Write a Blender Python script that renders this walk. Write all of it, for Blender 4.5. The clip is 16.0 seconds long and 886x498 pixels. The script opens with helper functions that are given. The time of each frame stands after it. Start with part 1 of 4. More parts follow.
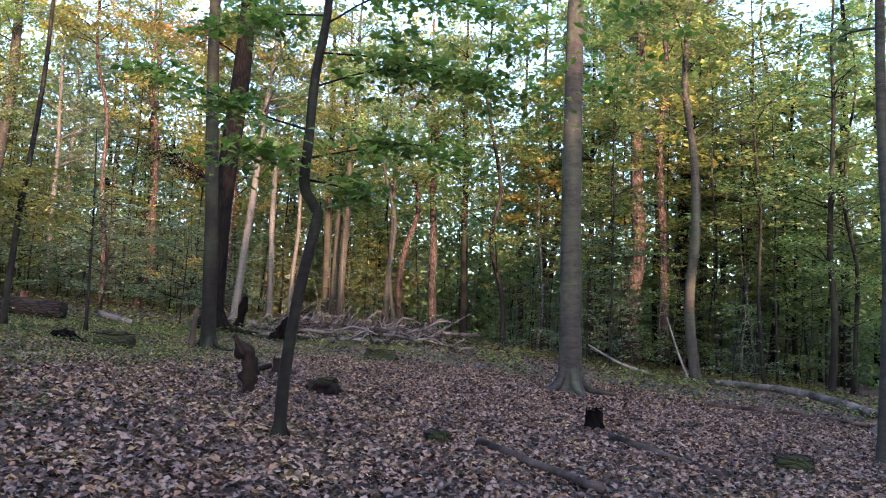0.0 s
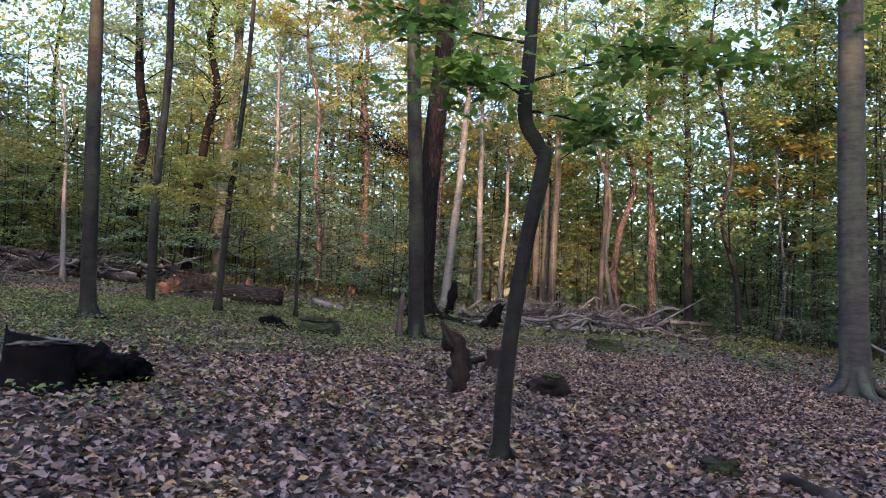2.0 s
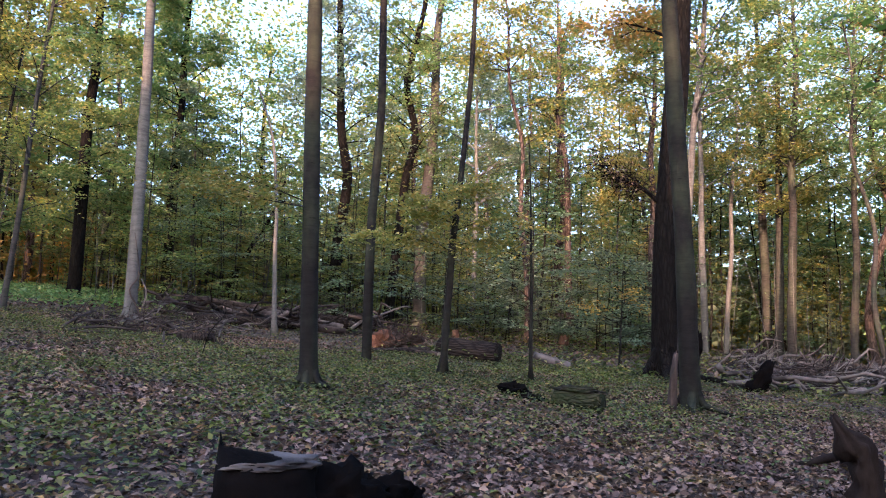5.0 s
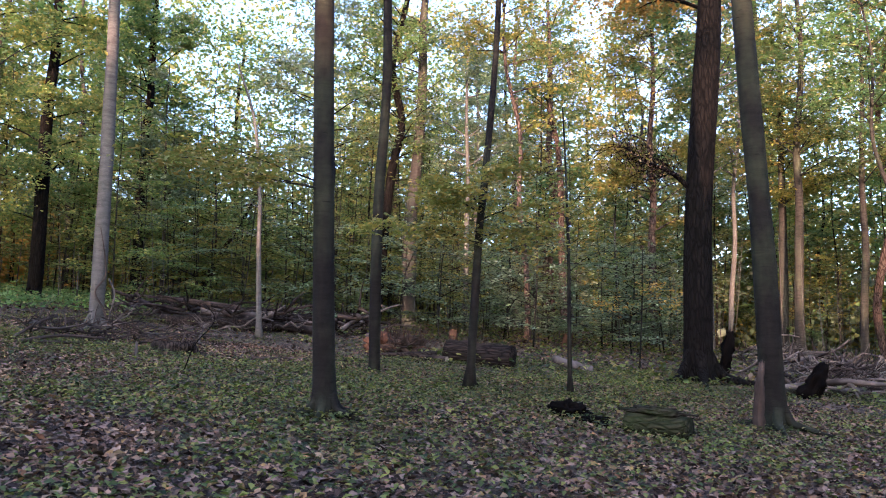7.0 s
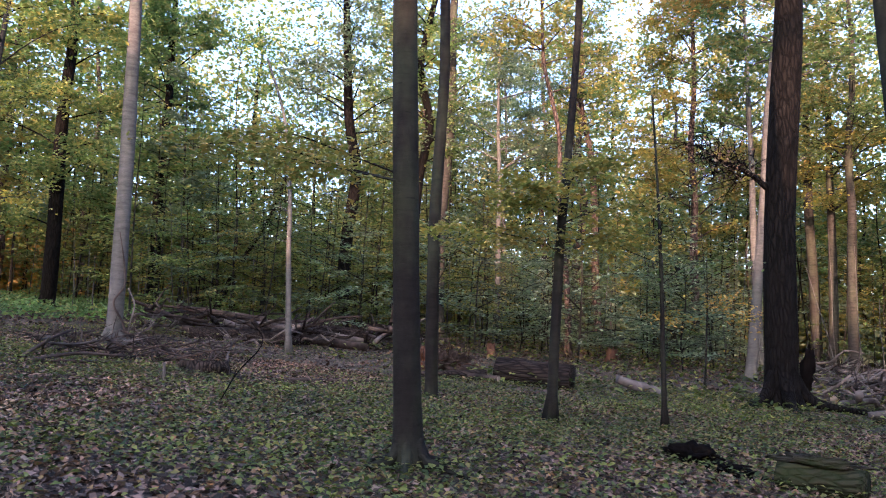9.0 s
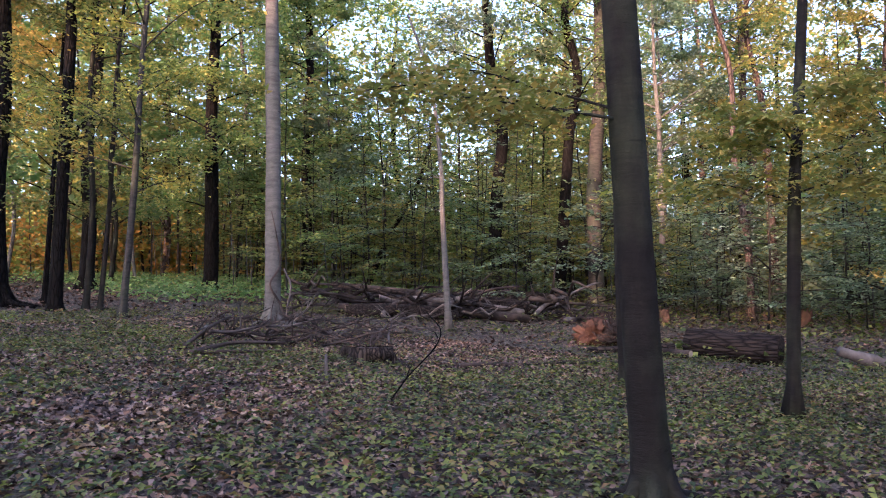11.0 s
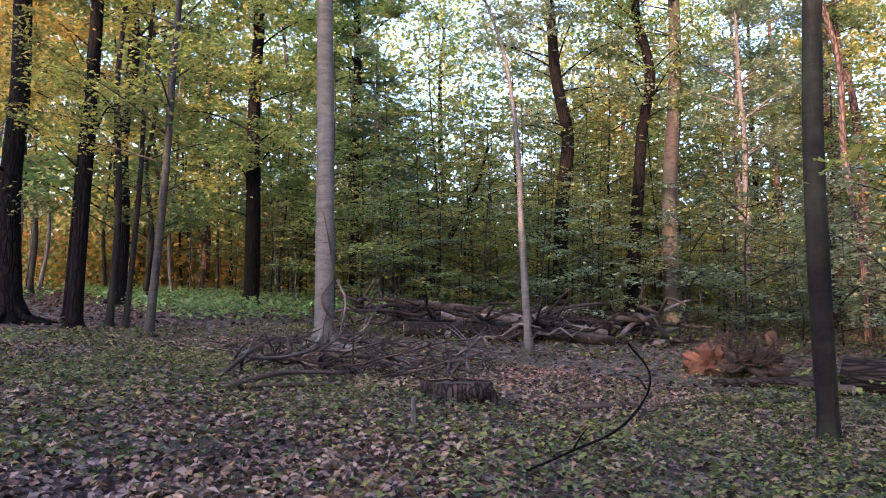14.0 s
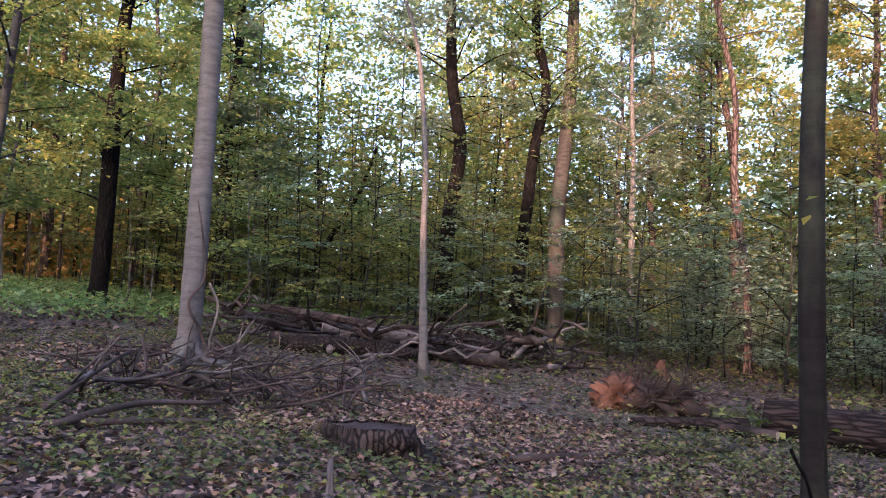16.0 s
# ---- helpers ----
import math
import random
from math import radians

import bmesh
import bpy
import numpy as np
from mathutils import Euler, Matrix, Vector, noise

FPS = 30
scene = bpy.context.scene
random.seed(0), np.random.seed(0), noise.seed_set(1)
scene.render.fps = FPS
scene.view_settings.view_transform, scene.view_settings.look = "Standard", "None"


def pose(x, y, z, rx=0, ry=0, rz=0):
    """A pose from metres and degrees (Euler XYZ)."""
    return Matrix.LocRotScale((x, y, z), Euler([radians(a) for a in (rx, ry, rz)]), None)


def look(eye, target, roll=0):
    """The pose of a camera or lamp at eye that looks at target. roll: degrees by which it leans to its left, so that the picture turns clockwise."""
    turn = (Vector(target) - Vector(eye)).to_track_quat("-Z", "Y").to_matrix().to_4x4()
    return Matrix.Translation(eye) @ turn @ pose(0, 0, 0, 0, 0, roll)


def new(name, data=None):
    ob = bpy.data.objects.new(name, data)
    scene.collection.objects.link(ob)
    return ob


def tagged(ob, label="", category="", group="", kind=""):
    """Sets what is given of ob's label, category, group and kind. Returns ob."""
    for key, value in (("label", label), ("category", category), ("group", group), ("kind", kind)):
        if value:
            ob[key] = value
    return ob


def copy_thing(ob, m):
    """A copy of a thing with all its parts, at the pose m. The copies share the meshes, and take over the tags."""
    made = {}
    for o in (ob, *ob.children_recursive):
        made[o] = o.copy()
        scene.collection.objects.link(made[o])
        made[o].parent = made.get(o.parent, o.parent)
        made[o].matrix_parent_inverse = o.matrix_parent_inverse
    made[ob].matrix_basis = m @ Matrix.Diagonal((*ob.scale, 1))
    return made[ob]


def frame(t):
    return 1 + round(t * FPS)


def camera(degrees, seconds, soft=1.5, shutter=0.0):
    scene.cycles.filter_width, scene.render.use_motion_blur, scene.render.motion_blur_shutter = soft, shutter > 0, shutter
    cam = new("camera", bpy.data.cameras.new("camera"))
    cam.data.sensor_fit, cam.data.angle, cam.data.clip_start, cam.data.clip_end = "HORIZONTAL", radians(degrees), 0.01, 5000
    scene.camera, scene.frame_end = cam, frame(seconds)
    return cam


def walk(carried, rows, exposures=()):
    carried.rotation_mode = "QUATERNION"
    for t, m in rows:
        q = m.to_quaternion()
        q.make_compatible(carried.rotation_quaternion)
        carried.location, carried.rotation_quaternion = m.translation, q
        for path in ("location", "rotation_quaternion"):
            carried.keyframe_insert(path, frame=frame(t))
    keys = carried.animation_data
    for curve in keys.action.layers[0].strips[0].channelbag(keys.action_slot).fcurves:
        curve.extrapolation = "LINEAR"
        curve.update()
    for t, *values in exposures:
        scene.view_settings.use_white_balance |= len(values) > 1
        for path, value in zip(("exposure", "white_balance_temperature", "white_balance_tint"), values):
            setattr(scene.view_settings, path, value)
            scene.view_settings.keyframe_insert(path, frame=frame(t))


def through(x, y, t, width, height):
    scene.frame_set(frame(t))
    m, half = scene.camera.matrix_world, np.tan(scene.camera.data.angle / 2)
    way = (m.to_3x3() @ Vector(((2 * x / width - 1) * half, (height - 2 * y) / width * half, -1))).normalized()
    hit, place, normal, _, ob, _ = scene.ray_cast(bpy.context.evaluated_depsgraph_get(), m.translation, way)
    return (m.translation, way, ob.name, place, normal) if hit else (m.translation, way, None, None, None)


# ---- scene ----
cam = camera(61.2, 16.0, soft=1.1)
PATH = [
    (0, (0.854, 0.009, 1.402), (0.873, 1.999, 1.605), 1.92),
    (0.5, (0.880, 0.583, 1.327), (0.629, 2.557, 1.529), 2.41),
    (1, (0.769, 1.077, 1.319), (0.374, 3.030, 1.499), 2.76),
    (1.5, (0.557, 1.578, 1.378), (0.155, 3.530, 1.547), 2.57),
    (2, (0.350, 2.176, 1.352), (-0.171, 4.101, 1.506), 1.91),
    (2.5, (0.145, 2.616, 1.432), (-0.499, 4.503, 1.590), 1.07),
    (3, (-0.204, 3.038, 1.517), (-0.888, 4.909, 1.683), 1.03),
    (3.5, (-0.562, 3.429, 1.488), (-1.391, 5.238, 1.687), 1.56),
    (4, (-0.955, 3.709, 1.535), (-1.923, 5.442, 1.774), 0.71),
    (4.5, (-1.429, 4.033, 1.571), (-2.390, 5.769, 1.822), 1.20),
    (5, (-1.778, 4.283, 1.608), (-2.744, 6.016, 1.863), 1.81),
    (5.2, (-1.972, 4.433, 1.604), (-2.940, 6.164, 1.861), 1.61),
    (7.3, (-3.839, 5.956, 1.893), (-4.702, 7.744, 2.132), 0.72),
    (7.5, (-4.014, 6.090, 1.947), (-4.802, 7.911, 2.193), 1.09),
    (8, (-4.262, 6.243, 1.979), (-4.972, 8.094, 2.248), 1.36),
    (8.5, (-4.663, 6.506, 2.006), (-5.423, 8.335, 2.285), 1.04),
    (9, (-5.144, 6.816, 2.000), (-6.070, 8.569, 2.264), 1.33),
    (9.5, (-5.552, 7.085, 2.058), (-6.542, 8.810, 2.270), 0.45),
    (10, (-5.909, 7.507, 2.111), (-7.069, 9.126, 2.298), -0.38),
    (10.2, (-5.996, 7.595, 2.153), (-7.176, 9.199, 2.327), -0.53),
    (12.3, (-7.547, 8.648, 2.270), (-8.874, 10.132, 2.467), -0.76),
    (12.5, (-7.700, 8.750, 2.277), (-9.027, 10.233, 2.480), -0.86),
    (13, (-8.051, 9.032, 2.279), (-9.368, 10.523, 2.484), -0.88),
    (13.5, (-8.437, 9.347, 2.283), (-9.754, 10.838, 2.495), -0.68),
    (14, (-8.904, 9.582, 2.299), (-10.222, 11.071, 2.513), -0.18),
    (14.5, (-9.303, 9.820, 2.339), (-10.614, 11.316, 2.551), 0.50),
    (15, (-9.679, 10.113, 2.416), (-10.973, 11.622, 2.635), 0.56),
    (15.5, (-10.097, 10.361, 2.451), (-11.240, 11.986, 2.677), 1.08),
    (16, (-10.433, 10.551, 2.502), (-11.462, 12.249, 2.742), 2.64),
]
walk(cam, [(t, look(eye, target, roll)) for t, eye, target, roll in PATH],
     exposures=[(0.0, 3.36, 4950, 24), (4.5, 3.2, 4950, 27), (9.5, 3.16, 5000, 31), (12.5, 3.42, 5100, 37), (16.0, 3.32, 5100, 37)])

# ---- world, sun, light ----
SUN_AZ, SUN_EL = radians(166), radians(8.2)
SUN_DIR = Vector((math.sin(SUN_AZ) * math.cos(SUN_EL), math.cos(SUN_AZ) * math.cos(SUN_EL), math.sin(SUN_EL)))
world = bpy.data.worlds.new("sky")
scene.world = world
world.use_nodes = True
wn = world.node_tree.nodes
sky = wn.new("ShaderNodeTexSky")
sky.sky_type, sky.sun_disc = "NISHITA", False
sky.sun_elevation, sky.sun_rotation = SUN_EL, SUN_AZ
sky.air_density, sky.dust_density, sky.ozone_density = 1.0, 3.0, 0.8
wn["Background"].inputs["Strength"].default_value = 0.15
world.node_tree.links.new(sky.outputs[0], wn["Background"].inputs["Color"])
sun = new("sun", bpy.data.lights.new("sun", "SUN"))
sun.data.energy, sun.data.angle, sun.data.color = 2.0, radians(0.6), (1.0, 0.56, 0.27)
sun.matrix_world = look(SUN_DIR * 100, (0, 0, 0))


# ---- the lie of the land ----
def gz(x, y):
    """Height of the ground: it climbs gently towards -x, with a shallow dip."""
    z = -0.085 * 90 * math.tanh(x / 90) + 0.02 * 90 * math.tanh(y / 90)
    return z - 0.28 * math.exp(-((x + 15) ** 2 + (y - 24) ** 2) / 50)


def lump(x, y):
    return 0.05 * noise.noise((x * 0.45, y * 0.45, 0.0)) + 0.02 * noise.noise((x * 1.7, y * 1.7, 3.0))


def land(x, y):
    return gz(x, y) + lump(x, y)


# ---- materials ----
def mat(name, rough=0.8, spec=0.3):
    m = bpy.data.materials.new(name)
    m.use_nodes = True
    nt = m.node_tree
    p = nt.nodes["Principled BSDF"]
    p.inputs["Roughness"].default_value = rough
    p.inputs["Specular IOR Level"].default_value = spec
    return m, nt, p


def node(nt, kind, **values):
    n = nt.nodes.new(kind)
    for k, v in values.items():
        n.inputs[k].default_value = v
    return n


def ramp(nt, fac, stops):
    r = nt.nodes.new("ShaderNodeValToRGB")
    e = r.color_ramp.elements
    while len(e) < len(stops):
        e.new(0.5)
    for el, (pos, col) in zip(e, stops):
        el.position, el.color = pos, (*col, 1)
    nt.links.new(fac, r.inputs[0])
    return r.outputs[0]


def mapped(nt, scale):
    tc = nt.nodes.new("ShaderNodeTexCoord")
    mp = node(nt, "ShaderNodeMapping", Scale=scale)
    nt.links.new(tc.outputs["Object"], mp.inputs[0])
    return mp.outputs[0]


def noise_tex(nt, scale_vec, scale, detail=5.0, rough=0.6):
    n = node(nt, "ShaderNodeTexNoise", Scale=scale, Detail=detail, Roughness=rough)
    nt.links.new(mapped(nt, scale_vec), n.inputs["Vector"])
    return n.outputs["Fac"]


def mix(nt, fac, a, b, mode="MIX"):
    m = nt.nodes.new("ShaderNodeMix")
    m.data_type, m.blend_type = "RGBA", mode
    for socket, v in ((m.inputs[0], fac), (m.inputs[6], a), (m.inputs[7], b)):
        if isinstance(v, (float, int)):
            socket.default_value = v
        elif isinstance(v, tuple):
            socket.default_value = (*v, 1)
        else:
            nt.links.new(v, socket)
    return m.outputs[2]


def bump(nt, p, height, strength, distance):
    b = node(nt, "ShaderNodeBump", Strength=strength, Distance=distance)
    nt.links.new(height, b.inputs["Height"])
    nt.links.new(b.outputs[0], p.inputs["Normal"])


def bark_smooth(name, dark, light, algae=0.35):
    """Smooth beech bark: grey with fine cross streaks, green film and dark scars."""
    m, nt, p = mat(name, 0.8, 0.08)
    streak = noise_tex(nt, (1.4, 1.4, 5), 2.6, 8, 0.7)
    col = ramp(nt, streak, [(0.28, dark), (0.62, light), (0.85, tuple(min(1, c * 1.15) for c in light))])
    blot = noise_tex(nt, (1, 1, 0.6), 1.6, 4)
    green = ramp(nt, blot, [(0.45, (0, 0, 0)), (0.7, (algae, algae, algae))])
    col = mix(nt, green, col, (0.10, 0.115, 0.06))
    scars = noise_tex(nt, (2, 2, 9), 2.5, 2)
    col = mix(nt, ramp(nt, scars, [(0.68, (0, 0, 0)), (0.75, (0.8, 0.8, 0.8))]), col, tuple(c * 0.35 for c in dark))
    rings = noise_tex(nt, (0.9, 0.9, 8), 2.0, 6, 0.7)
    col = mix(nt, ramp(nt, rings, [(0.54, (0, 0, 0)), (0.68, (0.34, 0.34, 0.34))]), col, tuple(c * 0.45 for c in dark))
    speck = noise_tex(nt, (1, 1, 1.5), 34, 3, 0.6)
    col = mix(nt, ramp(nt, speck, [(0.60, (0, 0, 0)), (0.72, (0.5, 0.5, 0.5))]), col, tuple(c * 1.7 for c in light))
    nt.links.new(col, p.inputs["Base Color"])
    fine = noise_tex(nt, (1, 1, 6), 14, 8, 0.7)
    bump(nt, p, mix(nt, 0.5, mix(nt, 0.5, streak, rings), fine), 0.75, 0.02)
    return m


def bark_rough(name, dark, light, moss=0.0, stretch=(1, 1, 0.22)):
    """Furrowed oak or pine bark, long cracks running up the trunk."""
    m, nt, p = mat(name, 0.9, 0.06)
    v = node(nt, "ShaderNodeTexVoronoi", Scale=13.0)
    v.feature = "DISTANCE_TO_EDGE"
    nt.links.new(mapped(nt, stretch), v.inputs["Vector"])
    crack = ramp(nt, v.outputs["Distance"], [(0.0, (0, 0, 0)), (0.22, (1, 1, 1))])
    fine = noise_tex(nt, stretch, 18, 8, 0.7)
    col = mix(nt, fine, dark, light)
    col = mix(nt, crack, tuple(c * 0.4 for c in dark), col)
    if moss:
        big = noise_tex(nt, (1, 1, 0.5), 1.5, 5)
        col = mix(nt, ramp(nt, big, [(0.42, (0, 0, 0)), (0.6, (moss, moss, moss))]), col, (0.028, 0.036, 0.010))
    nt.links.new(col, p.inputs["Base Color"])
    bump(nt, p, mix(nt, 0.35, crack, fine), 0.9, 0.03)
    return m


def wood_plain(name, dark, light, scale=9.0, stretch=0.3, spec=0.08):
    """Bare dead wood, with grain and stains."""
    m, nt, p = mat(name, 0.85, spec)
    g = noise_tex(nt, (1, 1, stretch), scale, 7, 0.7)
    big = noise_tex(nt, (1, 1, 1), 1.7, 4)
    col = mix(nt, ramp(nt, big, [(0.35, (0, 0, 0)), (0.65, (1, 1, 1))]), mix(nt, g, dark, light), tuple(c * 0.6 for c in dark))
    nt.links.new(col, p.inputs["Base Color"])
    bump(nt, p, g, 0.8, 0.015)
    return m


def leaf_mat(name, stops, through=0.4, rough=0.5, spec=0.28, patch=0.75):
    """Leaves: colour differs from leaf to leaf and from clump to clump, and light passes through them."""
    m, nt, p = mat(name, rough, spec)
    geo = nt.nodes.new("ShaderNodeNewGeometry")
    col = ramp(nt, geo.outputs["Random Per Island"], stops)
    ob = nt.nodes.new("ShaderNodeObjectInfo")
    hue = node(nt, "ShaderNodeHueSaturation", Saturation=1.0)
    shift = node(nt, "ShaderNodeMapRange")
    shift.inputs["To Min"].default_value, shift.inputs["To Max"].default_value = 0.485, 0.512
    nt.links.new(ob.outputs["Random"], shift.inputs["Value"])
    nt.links.new(shift.outputs[0], hue.inputs["Hue"])
    tone = node(nt, "ShaderNodeMapRange")
    tone.inputs["To Min"].default_value, tone.inputs["To Max"].default_value = 0.8, 1.35
    nt.links.new(ob.outputs["Random"], tone.inputs["Value"])
    nt.links.new(tone.outputs[0], hue.inputs["Value"])
    clump = noise_tex(nt, (1, 1, 1.6), patch, 3, 0.6)
    tint = ramp(nt, clump, [(0.30, (0.50, 0.56, 0.62)), (0.5, (1.0, 1.0, 1.0)), (0.68, (1.2, 1.28, 1.0))])
    nt.links.new(mix(nt, 1.0, col, tint, "MULTIPLY"), hue.inputs["Color"])
    nt.links.new(hue.outputs[0], p.inputs["Base Color"])
    tr = nt.nodes.new("ShaderNodeBsdfTranslucent")
    nt.links.new(mix(nt, 1.0, hue.outputs[0], (1.35, 1.3, 0.8), "MULTIPLY"), tr.inputs["Color"])
    ms = node(nt, "ShaderNodeMixShader", Fac=through)
    nt.links.new(p.outputs[0], ms.inputs[1])
    nt.links.new(tr.outputs[0], ms.inputs[2])
    nt.links.new(ms.outputs[0], nt.nodes["Material Output"].inputs["Surface"])
    return m


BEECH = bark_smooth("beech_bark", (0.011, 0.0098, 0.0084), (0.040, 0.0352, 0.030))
# Far darker than real beech: the slim trunks' shade is put into the colour.
BEECH_DARK = bark_smooth("dark_beech_bark", (0.0040, 0.0033, 0.0027), (0.0140, 0.0118, 0.0097), 0.25)
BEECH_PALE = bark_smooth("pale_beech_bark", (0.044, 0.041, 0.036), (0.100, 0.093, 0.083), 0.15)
# Oak toned well under real bark; the colour carries the trunks' shade.
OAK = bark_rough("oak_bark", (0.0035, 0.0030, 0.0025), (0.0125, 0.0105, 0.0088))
PINE = bark_rough("pine_bark", (0.045, 0.032, 0.026), (0.125, 0.092, 0.074))
LOGBARK = bark_rough("log_bark", (0.013, 0.0095, 0.0075), (0.056, 0.041, 0.032), 0.0, (0.16, 1, 1))
MOSSLOG = bark_rough("mossy_log_bark", (0.016, 0.012, 0.009), (0.06, 0.045, 0.036), 0.6, (0.25, 1, 1))
DEAD = wood_plain("grey_deadwood", (0.043, 0.035, 0.030), (0.26, 0.215, 0.185), 7)
DEADPALE = wood_plain("pale_deadwood", (0.09, 0.08, 0.068), (0.25, 0.226, 0.195))
BROWN = wood_plain("brown_deadwood", (0.019, 0.0138, 0.0105), (0.14, 0.10, 0.078), 7)
ROTTEN = wood_plain("rotten_wood", (0.0018, 0.0014, 0.0012), (0.008, 0.006, 0.005), 12, 0.3, 0.03)
DAMPWOOD = wood_plain("damp_rotten_wood", (0.008, 0.006, 0.005), (0.05, 0.034, 0.026), 16, 0.15, 0.04)
STUMPWOOD = wood_plain("stump_wood", (0.014, 0.010, 0.008), (0.10, 0.072, 0.058), 24, 0.08, 0.1)
STUMPBARK = bark_rough("stump_bark", (0.012, 0.009, 0.007), (0.085, 0.063, 0.050), 0.0, (1.5, 1.5, 0.12))
CUT = wood_plain("cut_wood", (0.26, 0.19, 0.13), (0.42, 0.33, 0.25), 14)
# The orange of low sun is put into this wood's base colour.
SUN_ORANGE = wood_plain("sun_orange_wood", (0.06, 0.032, 0.021), (0.17, 0.085, 0.046), 10)
SOIL = wood_plain("root_soil", (0.03, 0.021, 0.016), (0.12, 0.08, 0.058), 14)

GREEN = leaf_mat("beech_leaves", [(0.0, (0.070, 0.120, 0.040)), (0.35, (0.115, 0.175, 0.060)), (0.8, (0.165, 0.22, 0.080)), (1.0, (0.26, 0.235, 0.085))], 0.5)
BLUEGREEN = leaf_mat("shade_leaves", [(0.0, (0.09, 0.135, 0.085)), (0.5, (0.15, 0.195, 0.13)), (1.0, (0.225, 0.255, 0.17))], 0.5)
YELLOW = leaf_mat("turning_leaves", [(0.0, (0.14, 0.165, 0.042)), (0.5, (0.23, 0.225, 0.055)), (1.0, (0.36, 0.265, 0.065))], 0.5)
ORANGE = leaf_mat("orange_leaves", [(0.0, (0.18, 0.165, 0.042)), (0.5, (0.30, 0.20, 0.055)), (1.0, (0.38, 0.21, 0.06))], 0.55)
SPRAY = leaf_mat("near_leaves", [(0.0, (0.055, 0.095, 0.020)), (0.6, (0.105, 0.155, 0.034)), (1.0, (0.19, 0.21, 0.05))], 0.55)
HERB = leaf_mat("herb_leaves", [(0.0, (0.016, 0.028, 0.007)), (0.4, (0.075, 0.102, 0.020)), (0.8, (0.17, 0.182, 0.038)), (1.0, (0.20, 0.13, 0.05))], 0.36, 0.5, 0.28, 0.45)
OLIVE = leaf_mat("olive_leaves", [(0.0, (0.075, 0.115, 0.036)), (0.4, (0.15, 0.19, 0.056)), (0.8, (0.25, 0.25, 0.078)), (1.0, (0.33, 0.26, 0.085))], 0.5)
LITTER = leaf_mat("fallen_leaves", [(0.0, (0.014, 0.009, 0.007)), (0.25, (0.052, 0.033, 0.024)), (0.55, (0.150, 0.098, 0.071)),
                                    (0.85, (0.26, 0.180, 0.138)), (0.96, (0.20, 0.105, 0.055)), (1.0, (0.24, 0.165, 0.06))], 0.12, 0.65, 0.1, 1.6)





def ground_mat():
    """Leaf mould: brown scraps over soil, coloured darker to deepen shade between leaves, with mossy patches."""
    m, nt, p = mat("forest_floor", 0.95, 0.15)
    v = node(nt, "ShaderNodeTexVoronoi", Scale=13.0)
    nt.links.new(mapped(nt, (1, 1, 1)), v.inputs["Vector"])
    sep = nt.nodes.new("ShaderNodeSeparateColor")
    nt.links.new(v.outputs["Color"], sep.inputs[0])
    col = ramp(nt, sep.outputs[0], [(0.0, (0.010, 0.007, 0.005)), (0.4, (0.035, 0.024, 0.017)), (0.72, (0.11, 0.078, 0.056)), (1.0, (0.26, 0.195, 0.15))])
    fine = noise_tex(nt, (1, 1, 1), 40, 8, 0.75)
    col = mix(nt, ramp(nt, fine, [(0.38, (0.9, 0.9, 0.9)), (0.6, (0, 0, 0))]), col, (0.03, 0.022, 0.017))
    patch = noise_tex(nt, (1, 1, 1), 0.35, 6, 0.6)
    col = mix(nt, ramp(nt, patch, [(0.50, (0, 0, 0)), (0.65, (0.4, 0.4, 0.4))]), col, (0.06, 0.068, 0.028))
    nt.links.new(col, p.inputs["Base Color"])
    bump(nt, p, mix(nt, 0.5, v.outputs["Distance"], fine), 0.9, 0.04)
    return m


FLOOR = ground_mat()


# ---- building blocks ----
def mesh_of(name, verts, faces, material, smooth=True):
    me = bpy.data.meshes.new(name)
    me.from_pydata(verts, [], faces)
    if smooth:
        me.shade_smooth()
    me.materials.append(material)
    return me


def part(name, me, parent, label=""):
    ob = new(name, me)
    ob.parent = parent
    return tagged(ob, label)


def thing(name, x, y, label, category, group="", kind="", z=None, turn=0.0):
    ob = new(name)
    ob.matrix_basis = pose(x, y, land(x, y) if z is None else z, 0, 0, turn)
    ob.empty_display_size = 0.2
    return tagged(ob, label, category, group, kind)


def smooth_line(points, steps):
    """A Catmull-Rom line through the points."""
    pts = [Vector(p) for p in points]
    pts = [pts[0] * 2 - pts[1]] + pts + [pts[-1] * 2 - pts[-2]]
    out = []
    for i in range(1, len(pts) - 2):
        a, b, c, d = pts[i - 1:i + 3]
        for s in range(steps):
            t = s / steps
            out.append(0.5 * ((2 * b) + (c - a) * t + (2 * a - 5 * b + 4 * c - d) * t * t + (3 * b - a - 3 * c + d) * t ** 3))
    out.append(pts[-2])
    return out


